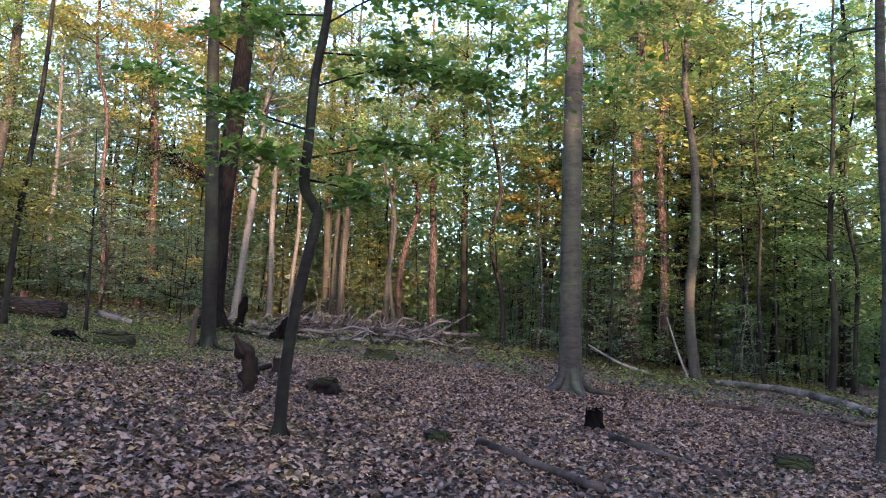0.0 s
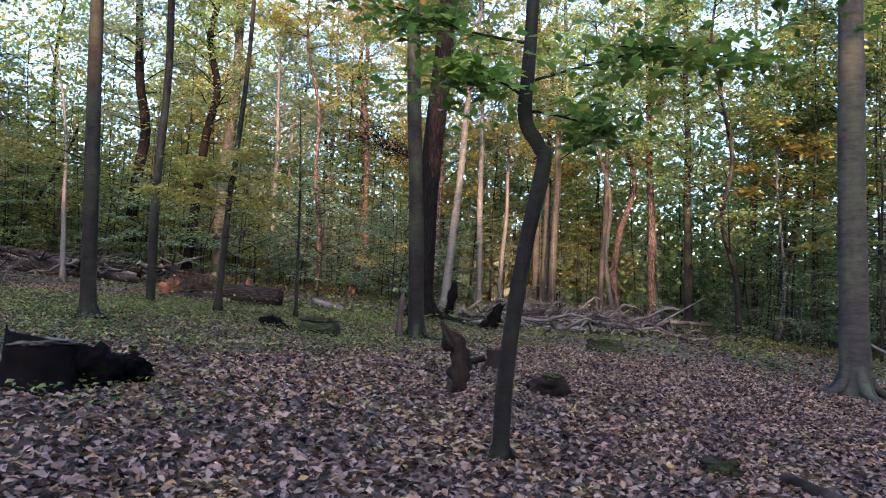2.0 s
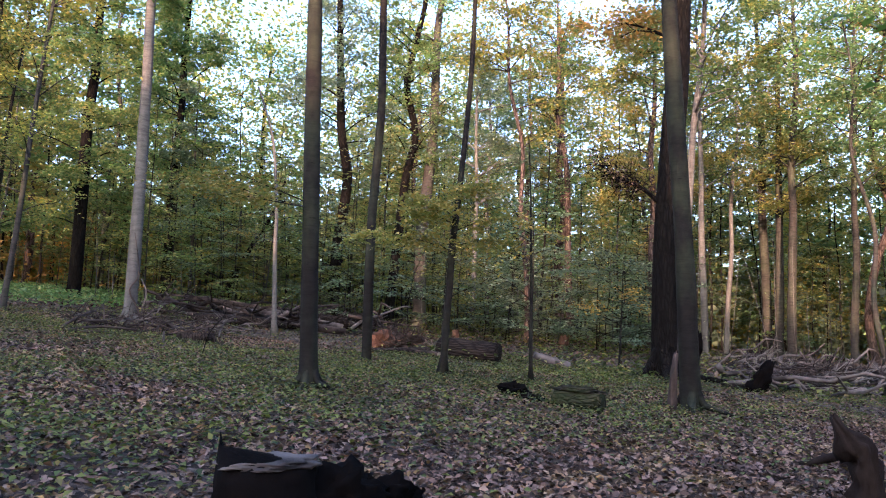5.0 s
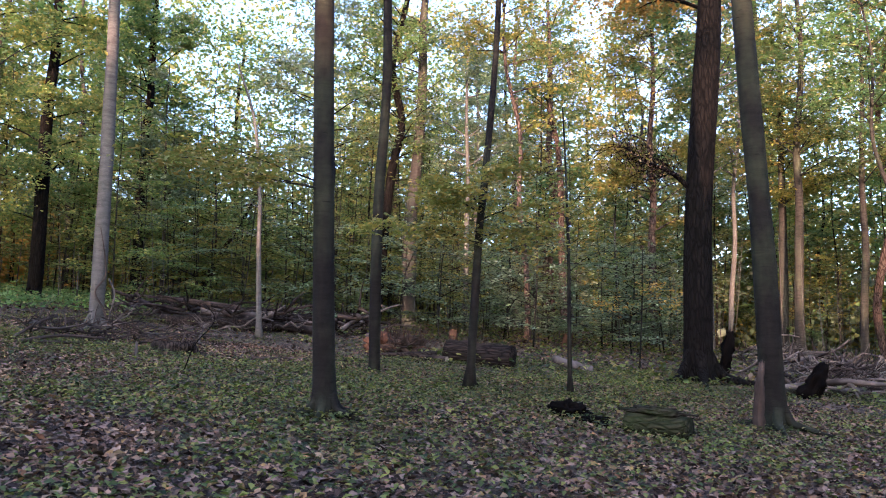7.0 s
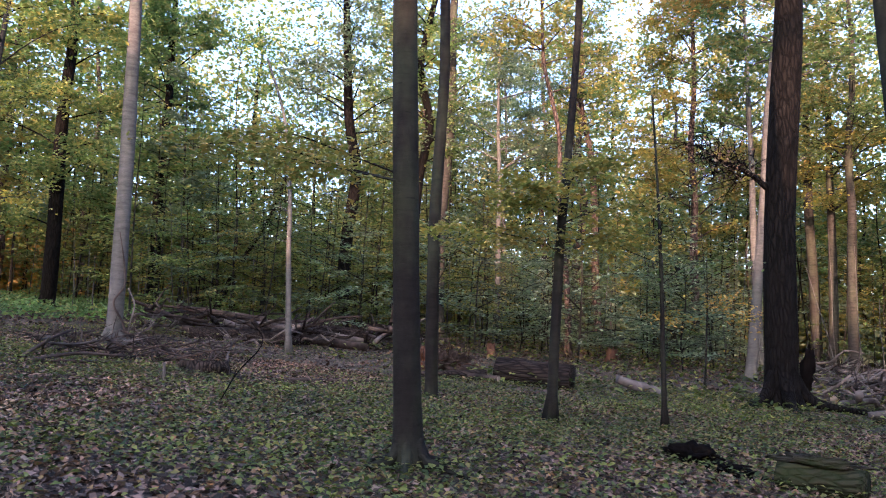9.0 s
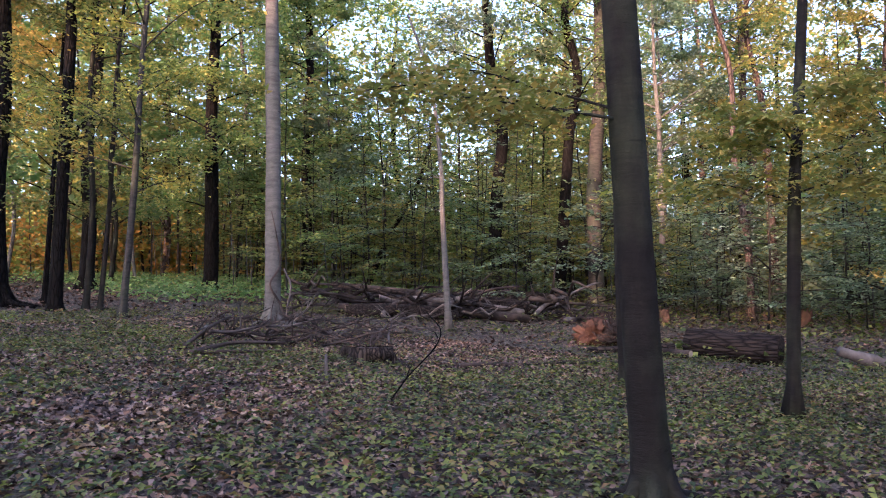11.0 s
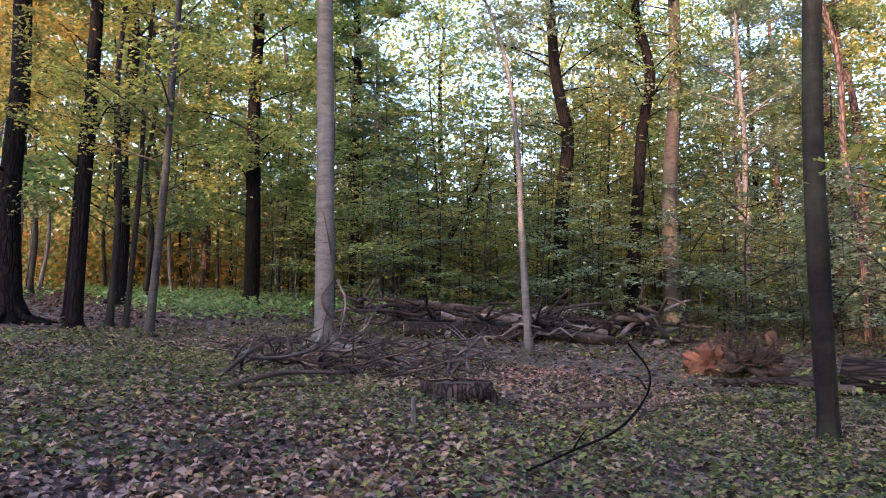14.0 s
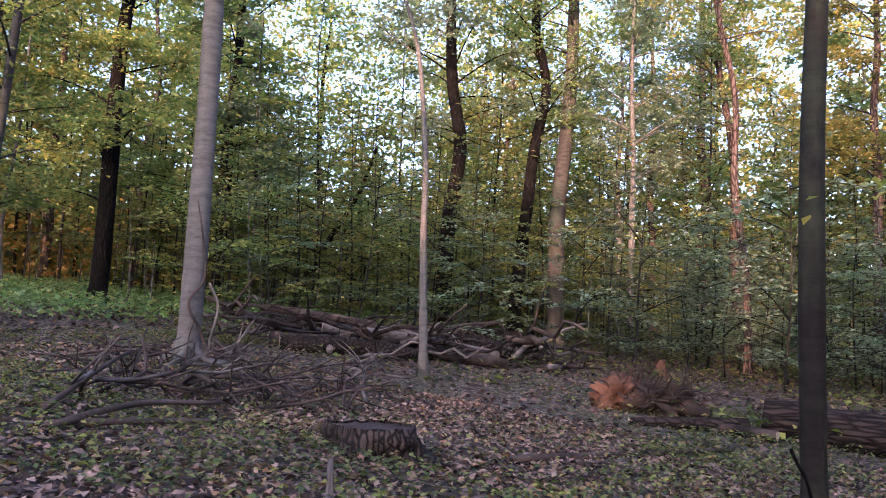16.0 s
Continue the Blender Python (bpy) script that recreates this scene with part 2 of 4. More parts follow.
def tube(line, radii, sides=8, rough=0.06, rnd=None, flare=0.0, verts=None, faces=None, lobes=5, seed=0.0):
    """A tapering limb along a line; flare spreads its foot into root lobes. Adds to verts and faces."""
    verts = [] if verts is None else verts
    faces = [] if faces is None else faces
    base = len(verts)
    n = len(line)
    for i, p in enumerate(line):
        d = (line[min(i + 1, n - 1)] - line[max(i - 1, 0)]).normalized()
        side = d.cross(Vector((0.31, 0.95, 0.02))).normalized()
        if side.length < 0.5:
            side = Vector((1, 0, 0))
        other = d.cross(side)
        r = radii[i] if isinstance(radii, list) else radii[0] + (radii[1] - radii[0]) * i / (n - 1)
        for k in range(sides):
            a = 2 * math.pi * k / sides
            w = r * (1 + rough * noise.noise((math.cos(a) * 1.5 + seed, math.sin(a) * 1.5, i * 0.35 + seed)))
            if flare:
                h = max(0.0, p.z - line[0].z)
                f = math.exp(-h / (flare * 0.9))
                w *= 1 + f * (0.55 + 0.6 * math.cos(a * lobes + seed * 3) * f)
            verts.append(p + side * (w * math.cos(a)) + other * (w * math.sin(a)))
    for i in range(n - 1):
        for k in range(sides):
            a, b = base + i * sides + k, base + i * sides + (k + 1) % sides
            faces.append((a, b, b + sides, a + sides))
    faces.append(tuple(base + (n - 1) * sides + k for k in range(sides)))
    faces.append(tuple(base + sides - 1 - k for k in range(sides)))
    return verts, faces


def leaf_mesh(name, centres, sizes, material, tilt=0.5, rnd=None, narrow=0.55, fold=0.12, lift=None):
    """Many leaves in one mesh; each is a pointed oval of four corners and a folded rib."""
    rnd = rnd or np.random.RandomState(1)
    c = np.asarray(centres, dtype=float)
    n = len(c)
    s = np.broadcast_to(np.asarray(sizes, dtype=float), (n,))[:, None]
    az = rnd.uniform(0, 2 * math.pi, n)
    nx, ny = rnd.normal(0, tilt, n), rnd.normal(0, tilt, n)
    nor = np.stack([nx, ny, np.ones(n)], 1)
    nor /= np.linalg.norm(nor, axis=1)[:, None]
    along = np.stack([np.cos(az), np.sin(az), np.zeros(n)], 1)
    along -= nor * (along * nor).sum(1)[:, None]
    along /= np.linalg.norm(along, axis=1)[:, None]
    across = np.cross(nor, along)
    wid = s * narrow * 0.5
    v = np.stack([c - along * s * 0.5, c + across * wid + nor * s * fold + along * s * 0.05,
                  c + along * s * 0.5, c - across * wid + nor * s * fold + along * s * 0.05], 1).reshape(-1, 3)
    me = bpy.data.meshes.new(name)
    me.vertices.add(4 * n)
    me.vertices.foreach_set("co", v.astype(np.float32).ravel())
    idx = np.arange(n)[:, None] * 4
    tri = np.concatenate([idx + [0, 1, 2], idx + [0, 2, 3]], 1).reshape(-1, 3)
    me.loops.add(6 * n)
    me.loops.foreach_set("vertex_index", tri.astype(np.int32).ravel())
    me.polygons.add(2 * n)
    me.polygons.foreach_set("loop_start", (np.arange(2 * n) * 3).astype(np.int32))
    me.polygons.foreach_set("loop_total", np.full(2 * n, 3, dtype=np.int32))
    me.update(calc_edges=True)
    me.materials.append(material)
    return me


def sprays(centres, radius, count, rnd, flat=0.22, droop=0.15):
    """Leaf places in flat fans round the centres, thinning outwards."""
    out = []
    for c in centres:
        k = max(3, int(count * rnd.uniform(0.5, 1.4)))
        r = radius * rnd.uniform(0.6, 1.35)
        q = rnd.normal(0, 1, (k, 3)) * (r * 0.6, r * 0.6, r * flat)
        slope = rnd.normal(0, 0.25, 2)
        q[:, 2] += q[:, 0] * slope[0] + q[:, 1] * slope[1] - droop * np.hypot(q[:, 0], q[:, 1])
        out.append(q + np.asarray(c))
    return np.concatenate(out)


def limb_set(trunk_at, starts, rnd, reach, up, thick, sides=5, fine=True):
    """Limbs from heights on a trunk; gives one mesh's data, and the places of their fans of leaves."""
    verts, faces, tips = [], [], []
    for h in starts:
        az = rnd.uniform(0, 2 * math.pi)
        p = trunk_at(h)
        ln = reach(h) * rnd.uniform(0.6, 1.2)
        rise = up * rnd.uniform(0.4, 1.3)
        out = Vector((math.cos(az), math.sin(az), 0))
        bend = Vector((-out.y, out.x, 0)) * rnd.uniform(-0.25, 0.25)
        pts = [p, p + out * ln * 0.35 + Vector((0, 0, rise * ln * 0.45)) + bend * ln * 0.3,
               p + out * ln * 0.7 + Vector((0, 0, rise * ln * 0.75)) + bend * ln * 0.7, p + out * ln + Vector((0, 0, rise * ln * 0.8)) + bend * ln]
        line = smooth_line(pts, 3) if fine else [pts[0]] + smooth_line(pts, 1)[1:]
        r = thick * (0.5 + 0.5 * ln / 4)
        tube(line, (r, r * 0.2), sides, 0.05, verts=verts, faces=faces)
        whole = smooth_line(pts, 3)
        for i in (4, 6, 8, 9):
            tips.append(whole[i] + Vector(rnd.normal(0, 0.25, 3)) * ln * 0.25)
        for i in (4, 6, 7):
            q = whole[i]
            sd = (out * rnd.uniform(0.2, 0.9) + Vector((-out.y, out.x, 0)) * rnd.choice([-1, 1])) * ln * rnd.uniform(0.2, 0.45) + Vector((0, 0, rnd.uniform(-0.05, 0.25) * ln))
            if fine:
                tube([q, q + sd * 0.5 + Vector((0, 0, 0.03 * ln)), q + sd], (r * 0.35, r * 0.1), 3, 0, verts=verts, faces=faces)
            tips += [q + sd * 0.6, q + sd]
    return verts, faces, tips


def ground_things():
    """The forest floor: one sheet that reaches the horizon, fine near the walk."""
    def ticks(mid, n):
        u = np.linspace(-1, 1, n)
        return mid + 22 * u + 900 * np.abs(u) ** 7 * np.sign(u)
    xs, ys = ticks(-8, 240), ticks(14, 240)
    verts = [(x, y, land(x, y)) for y in ys for x in xs]
    n = len(xs)
    faces = [(j * n + i, j * n + i + 1, (j + 1) * n + i + 1, (j + 1) * n + i) for j in range(n - 1) for i in range(n - 1)]
    tagged(new("ground", mesh_of("ground", verts, faces, FLOOR)), "brown leaf-strewn forest floor rising gently", "ground", kind="structure")


ground_things()


# ---- trees ----
def trunk_line(lean, height, wob, rnd, points=None):
    if points:
        pts = [Vector(p) for p in points]
        d = (pts[-1] - pts[-2]).normalized()
        d = (d + Vector((0, 0, 1.5))).normalized()
        while pts[-1].z < height:
            pts.append(pts[-1] + d * 3.5 + Vector((rnd.normal(0, wob), rnd.normal(0, wob), 0)))
        return smooth_line(pts, 5)
    k = max(4, int(height / 2.5))
    pts = [Vector((0, 0, 0))]
    for i in range(1, k + 1):
        z = height * i / k
        pts.append(Vector((lean[0] * z + rnd.normal(0, wob), lean[1] * z + rnd.normal(0, wob), z)))
    return smooth_line(pts, 5)


def tree(x, y, r, lean=(0, 0), height=20.0, bark=None, leaves=None, label="", crown_from=0.5, dens=1.0, points=None, flare=0.28, low=0,
         seed=0, leaf=0.17, wob=0.05, reach=3.2, sides=14, name="tree", parts_up=0.5, group="", fine=True, roots=0):
    """A tree of its own: trunk, branches and a crown of separate leaves."""
    rnd = np.random.RandomState(seed + 17)
    if y > 30 or x < -30:
        leaf, dens = leaf * 1.1, dens * 1.35
    if -9 < x < 5 and y > 30:
        dens = dens * 0.85
    if x < -22 and y < 20:
        leaf, dens = leaf * 0.7, dens * 1.7
    ob = thing(name, x, y, label, "tree", group)
    line = trunk_line(lean, height, wob, rnd, points)
    if fine:
        line[1:1] = [line[0].lerp(line[1], k) for k in (0.06, 0.14, 0.26, 0.42, 0.65)]
    line[0] = line[0] - Vector((0, 0, 0.06))
    top = line[-1].z
    rad = [max(0.012, r * (1 - 0.72 * (max(0.0, p.z) / top) ** 1.3)) for p in line]
    v, f = tube(line, rad, sides, 0.10, flare=flare, seed=seed * 0.37, lobes=3 + seed % 3)
    part("trunk", mesh_of("trunk", v, f, bark or BEECH), ob)

    for k in range(roots):
        a = 2 * math.pi * (k + rnd.uniform(-0.25, 0.25)) / roots
        o = Vector((math.cos(a), math.sin(a), 0))
        s = Vector((-o.y, o.x, 0)) * rnd.uniform(-0.25, 0.25)
        pts = [o * r * 0.45 + Vector((0, 0, r * 2.2)), o * r * 1.25 + Vector((0, 0, r * 0.75)), o * r * 2.4 + s * r + Vector((0, 0, 0.05)), o * r * 4.6 + s * r * 3 + Vector((0, 0, -0.03))]
        v, f = tube(smooth_line(pts, 4), (r * 0.5, r * 0.14), 8, 0.2, seed=k + seed)
        part("root", mesh_of("root", v, f, bark or BEECH), ob)

    def at(h):
        i = min(range(len(line)), key=lambda j: abs(line[j].z - h))
        return line[i]
    nb = int((7 + top * (1 - crown_from) * 1.3) * min(1.4, dens + 0.25))
    starts = list(rnd.uniform(top * crown_from, top * 0.97, nb)) + list(rnd.uniform(2.2, top * crown_from, low))
    if fine:
        tips = []
        for h in starts:
            v, f, more = limb_set(at, [h], rnd, lambda h: reach * (1.1 - 0.55 * h / top), parts_up, min(0.05, r * 0.35), 5)
            part("bough", mesh_of("bough", v, f, bark or BEECH), ob)
            tips += more
    else:
        v, f, tips = limb_set(at, starts, rnd, lambda h: reach * (1.1 - 0.55 * h / top), parts_up, min(0.05, r * 0.35), 3, False)
        tagged(part("twigwork", mesh_of("twigwork", v, f, bark or BEECH), ob), kind="stuff")
    c = sprays(tips, reach * 0.2, (34 if fine else 26) * dens, rnd, 0.16)
    part("crown", leaf_mesh("crown", c, rnd.uniform(leaf * 0.7, leaf * 1.25, len(c)), leaves or GREEN, 0.55, rnd), ob)["kind"] = "stuff"
    return ob


tree(3.95, 16.9, 0.25, (-0.004, 0), 22, BEECH, GREEN, "thick smooth beech with ringed grey bark standing in leaf litter", 0.45, 0.4, seed=1, flare=0.2, roots=5)
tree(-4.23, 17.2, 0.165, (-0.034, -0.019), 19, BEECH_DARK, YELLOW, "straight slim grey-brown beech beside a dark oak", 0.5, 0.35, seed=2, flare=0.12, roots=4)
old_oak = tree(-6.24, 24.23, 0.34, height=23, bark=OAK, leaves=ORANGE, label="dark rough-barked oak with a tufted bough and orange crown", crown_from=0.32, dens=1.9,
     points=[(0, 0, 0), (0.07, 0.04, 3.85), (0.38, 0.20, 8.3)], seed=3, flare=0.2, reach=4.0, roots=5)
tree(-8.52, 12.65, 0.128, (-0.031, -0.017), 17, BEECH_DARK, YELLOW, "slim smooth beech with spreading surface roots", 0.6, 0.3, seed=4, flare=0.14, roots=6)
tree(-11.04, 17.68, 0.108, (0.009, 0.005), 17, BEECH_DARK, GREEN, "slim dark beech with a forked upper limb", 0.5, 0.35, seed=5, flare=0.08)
tree(-20.1, 18.8, 0.185, (-0.006, -0.005), 20, BEECH_PALE, GREEN, "pale smooth beech with a bindweed stem, rising from a branch heap", 0.45, 0.8, seed=6, flare=0.15, roots=5)
tree(-32.7, 25.7, 0.29, (0.003, 0.003), 22, OAK, OLIVE, "dark oak at the edge of a green glade", 0.28, 1.6, seed=7, flare=0.2, low=3, roots=4)
tree(-34.8, 32.5, 0.27, (0.010, 0.009), 22, OAK, GREEN, "dark oak with dense low boughs", 0.28, 1.6, seed=8, low=3)
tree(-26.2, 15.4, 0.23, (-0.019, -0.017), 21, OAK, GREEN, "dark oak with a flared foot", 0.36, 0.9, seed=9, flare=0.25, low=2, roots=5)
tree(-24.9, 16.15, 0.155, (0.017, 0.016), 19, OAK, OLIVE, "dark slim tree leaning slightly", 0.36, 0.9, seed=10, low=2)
tree(-24.7, 16.8, 0.075, (0.0, 0.0), 13, BEECH_DARK, OLIVE, "thin dark young tree in the wood", 0.25, 0.5, seed=11, low=2, reach=2.0)
tree(-24.6, 17.1, 0.062, (0.039, 0.035), 12, BEECH_DARK, OLIVE, "thin leaning young tree in shade", 0.25, 0.5, seed=12, low=2, reach=2.0)
tree(-22.6, 16.6, 0.08, (0.04, 0.036), 14, BEECH, YELLOW, "thin grey young beech catching warm light", 0.3, 0.5, seed=13, low=3, reach=2.2)
tree(-27.2, 16.9, 0.07, (0.034, 0.031), 12, OAK, ORANGE, "thin dark young tree with orange leaves", 0.25, 0.5, seed=14, reach=2.0)
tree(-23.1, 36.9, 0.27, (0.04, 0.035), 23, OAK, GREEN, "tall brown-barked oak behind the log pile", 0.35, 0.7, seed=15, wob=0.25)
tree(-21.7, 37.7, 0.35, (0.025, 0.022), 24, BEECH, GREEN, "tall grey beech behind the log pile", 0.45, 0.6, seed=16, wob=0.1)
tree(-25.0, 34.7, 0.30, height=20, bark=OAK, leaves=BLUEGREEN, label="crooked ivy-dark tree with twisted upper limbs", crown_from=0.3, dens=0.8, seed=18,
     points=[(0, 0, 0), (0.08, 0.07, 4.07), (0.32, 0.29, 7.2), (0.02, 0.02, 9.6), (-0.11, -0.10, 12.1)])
tree(-32.0, 31.7, 0.09, (-0.015, -0.013), 12, BEECH, BLUEGREEN, "thin grey young tree in the thicket", 0.3, 0.7, seed=19, reach=2.0)
tree(-19.2, 51.6, 0.32, (-0.007, -0.004), 22, PINE, YELLOW, "tall brown trunk with a broken warm-lit crown", 0.4, 0.7, seed=20, wob=0.2)
tree(-14.1, 34.0, 0.125, (-0.064, -0.039), 17, PINE, YELLOW, "slender leaning tree with reddish bark", 0.45, 0.6, seed=21, wob=0.15)
tree(-11.0, 42.5, 0.20, (0.016, 0.010), 20, PINE, YELLOW, "brown-barked tree with turning foliage", 0.25, 1.0, seed=22)
tree(-21.8, 46.0, 0.15, (-0.010, -0.006), 17, BEECH_PALE, BLUEGREEN, "pale slender tree in the thicket", 0.35, 0.7, seed=23)
tree(-16.3, 45.8, 0.22, (-0.037, -0.021), 21, PINE, GREEN, "reddish trunk with warm light on it", 0.45, 0.7, seed=24, wob=0.25)
tree(-7.6, 31.9, 0.165, (0.09, 0.0), 17, BEECH_PALE, GREEN, "leaning grey beech behind the brushwood", 0.5, 0.7, seed=25)
tree(-8.1, 41.0, 0.175, (-0.014, 0), 17, BEECH_PALE, GREEN, "pale blotched trunk beyond brushwood", 0.45, 0.7, seed=26)
tree(-7.6, 43.9, 0.13, (0.05, 0.028), 16, BEECH_PALE, YELLOW, "pale thin trunk beyond the brushwood", 0.45, 0.7, seed=27)
tree(-6.1, 48.1, 0.26, (-0.008, -0.005), 22, BEECH, YELLOW, "tall grey-brown trunk with orange leaves", 0.35, 0.6, seed=28)
tree(-5.4, 46.1, 0.22, (0.02, 0.011), 20, BEECH, YELLOW, "grey-brown trunk with yellowing leaves", 0.35, 0.9, seed=29)
tree(-2.0, 44.3, 0.18, (0.033, 0.018), 18, BEECH, GREEN, "grey trunk beyond the brushwood", 0.45, 0.7, seed=30)
tree(-4.6, 43.7, 0.22, (0.027, 0), 20, BEECH, GREEN, "grey-brown trunk beyond the brushwood", 0.4, 0.8, seed=31)
tree(-0.85, 35.5, 0.10, (-0.08, 0), 14, BEECH, GREEN, "slim grey leaning tree in the brushwood", 0.5, 0.6, seed=32, wob=0.2)
tree(-1.0, 46.0, 0.20, (0.039, 0), 18, PINE, GREEN, "forked reddish trunk in warm light", 0.45, 0.7, seed=33, wob=0.3)
tree(0.8, 46.0, 0.24, (-0.027, 0), 20, PINE, YELLOW, "reddish trunk in warm light", 0.45, 0.7, seed=34)
tree(2.6, 44.0, 0.24, (-0.015, 0), 20, BEECH_DARK, GREEN, "dark trunk in the thicket", 0.35, 0.9, seed=35)
tree(4.2, 35.85, 0.13, (-0.057, 0), 18, BEECH_DARK, GREEN, "slim wavy dark tree with thin low boughs", 0.4, 0.9, seed=36, wob=0.2, low=4)
tree(7.4, 43.5, 0.19, (0.052, 0), 19, BEECH, GREEN, "leaning grey forked tree in thicket", 0.4, 0.9, seed=37, wob=0.2)
tree(9.1, 39.1, 0.16, (-0.009, 0), 20, BEECH_DARK, GREEN, "slim dark tree behind a thick beech", 0.4, 0.9, seed=38, low=3)
tree(10.6, 36.7, 0.38, (0.019, 0), 24, PINE, GREEN, "stout reddish trunk dappled with warm light", 0.45, 0.9, seed=39, flare=0.4, wob=0.15)
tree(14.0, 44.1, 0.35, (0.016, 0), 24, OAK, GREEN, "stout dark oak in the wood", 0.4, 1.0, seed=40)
tree(14.65, 41.8, 0.37, (0.029, 0), 24, OAK, YELLOW, "stout dark oak with flared foot", 0.4, 1.0, seed=41, flare=0.4)
tree(10.3, 27.0, 0.19, (-0.019, 0), 19, BEECH, GREEN, "grey forked beech above a fallen bough", 0.42, 1.0, seed=42, wob=0.1)
tree(15.8, 39.3, 0.15, (0.034, 0), 18, BEECH, GREEN, "slim grey tree in dense wood", 0.3, 0.65, seed=43, low=3)
tree(17.1, 38.8, 0.17, (0.022, 0), 18, BEECH_DARK, GREEN, "slim mossy tree in dense wood", 0.3, 0.65, seed=44, low=4)
tree(17.2, 36.5, 0.16, (0.102, 0), 18, OAK, GREEN, "slim dark tree leaning, with bare twisting boughs", 0.3, 0.65, seed=45, low=5)
tree(18.3, 36.0, 0.10, (0, 0), 15, OAK, GREEN, "thin dark young tree in the wood", 0.25, 0.65, seed=46, low=4)
tree(16.5, 29.5, 0.14, (0.029, 0), 17, BEECH_DARK, GREEN, "slim mossy tree at the edge of the thicket", 0.3, 0.65, seed=47, low=4)
tree(23.0, 40.3, 0.32, (0.012, 0), 22, OAK, GREEN, "stout dark trunk deep in the thicket", 0.25, 0.65, seed=48, low=4)
tree(7.6, 11.3, 0.10, (0.02, 0), 14, BEECH, GREEN, "slim smooth young beech", 0.45, 0.4, seed=49, flare=0.1)


# ---- woods around: repeats of a few grown trees ----
def fan(start, out, ln, rise, droop, leaf, rnd, verts, faces, spots, r, least=0.5):
    """A level bough with alternate side twigs, all in one sheet, and leaves set close along them."""
    side = Vector((-out.y, out.x, 0))
    roll = rnd.normal(0, 0.16)
    side = (side + Vector((0, 0, roll))).normalized()
    bend = rnd.uniform(-0.2, 0.2)
    rib = [start + out * (ln * k) + side * (bend * ln * k * k) + Vector((0, 0, ln * (rise * k - droop * k * k))) for k in (0, 0.2, 0.4, 0.6, 0.8, 1.0)]
    tube(rib, (r, r * 0.2), 3, 0, verts=verts, faces=faces)
    n = max(4, int(ln / 0.19))
    for i in range(n):
        k = 0.18 + 0.8 * (i + rnd.uniform(0, 0.6)) / n
        j = min(4, int(k * 5))
        p = rib[j].lerp(rib[j + 1], k * 5 - j)
        w = ln * 0.52 * math.sin(min(1.0, k * 1.15 + 0.12) * math.pi) ** 0.8 * rnd.uniform(0.35, 1.1)
        d = (out * 0.75 + side * (1 if i % 2 else -1)).normalized() * w + Vector((0, 0, -0.1 * w + rnd.normal(0, 0.05)))
        if w > least:
            tube([p, p + d], (r * 0.3, r * 0.1), 3, 0, verts=verts, faces=faces)
        m = max(1, int(w / (leaf * 0.5)))
        for q in range(m):
            spots.append(p + d * ((q + rnd.uniform(0.3, 1.0)) / m) + side.cross(out) * rnd.normal(0, 0.02) + Vector(rnd.normal(0, leaf * 0.3, 3) * (1, 1, 0.35)))


def sapling(seed, height, leaves, label, n_limb, reach, leaf=0.14, bare=0.12, bark=None):
    """A young understorey beech: thin stem and wide level fans of leaves nearly to the ground."""
    rnd = np.random.RandomState(seed)
    ob = thing("young_beech", 0, 0, label, "tree", "understorey saplings", z=0)
    line = trunk_line((rnd.normal(0, 0.04), rnd.normal(0, 0.04)), height, 0.07, rnd)
    v, f = tube(line, (0.012 + height * 0.0036, 0.006), 6, 0.05)
    part("trunk", mesh_of("trunk", v, f, bark or BEECH_DARK), ob)
    v, f, spots = [], [], []
    az = rnd.uniform(0, 6.28)
    for i in range(n_limb):
        k = bare + (1 - bare) * (i + rnd.uniform(0, 0.8)) / n_limb
        az += 2.4 + rnd.normal(0, 0.5)
        p = line[min(len(line) - 1, int(k * (len(line) - 1)))]
        ln = reach * (1.15 - 0.75 * k) * rnd.uniform(0.55, 1.25)
        fan(p, Vector((math.cos(az), math.sin(az), 0)), ln, rnd.uniform(0.1, 0.55), rnd.uniform(0.1, 0.4), leaf, rnd, v, f, spots, 0.008 + 0.006 * ln, 0.5 if leaf < 0.17 else 0.9)
    tagged(part("twigwork", mesh_of("twigwork", v, f, bark or BEECH_DARK), ob), kind="stuff")
    part("crown", leaf_mesh("crown", spots, rnd.uniform(leaf * 0.75, leaf * 1.25, len(spots)), leaves, 0.3, rnd, 0.62), ob)["kind"] = "stuff"
    return ob


def scatter(kinds, places, seed, smin=0.8, smax=1.25):
    """Sets copies of the kinds at the places; the first of each kind stands at a place too."""
    rnd = np.random.RandomState(seed)
    used = [False] * len(kinds)
    for x, y in places:
        k = rnd.randint(len(kinds))
        s = rnd.uniform(smin, smax)
        m = pose(x, y, land(x, y) - 0.05, 0, 0, rnd.uniform(0, 360))
        if not used[k]:
            kinds[k].matrix_basis = m
            used[k] = True
        else:
            copy_thing(kinds[k], m @ Matrix.Diagonal((s, s, s * rnd.uniform(0.9, 1.15), 1)))


def ring_places(n, mid, r0, r1, a0, a1, gap, seed, keep=lambda x, y: True):
    """Random places in a sector round mid; bearings in degrees, anticlockwise from +y."""
    rnd = np.random.RandomState(seed)
    out = []
    for _ in range(n * 40):
        if len(out) >= n:
            break
        a, r = radians(rnd.uniform(a0, a1)), math.sqrt(rnd.uniform(r0 * r0, r1 * r1))
        x, y = mid[0] - r * math.sin(a), mid[1] + r * math.cos(a)
        if keep(x, y) and all((x - u) ** 2 + (y - w) ** 2 > gap * gap for u, w in out):
            out.append((x, y))
    return out


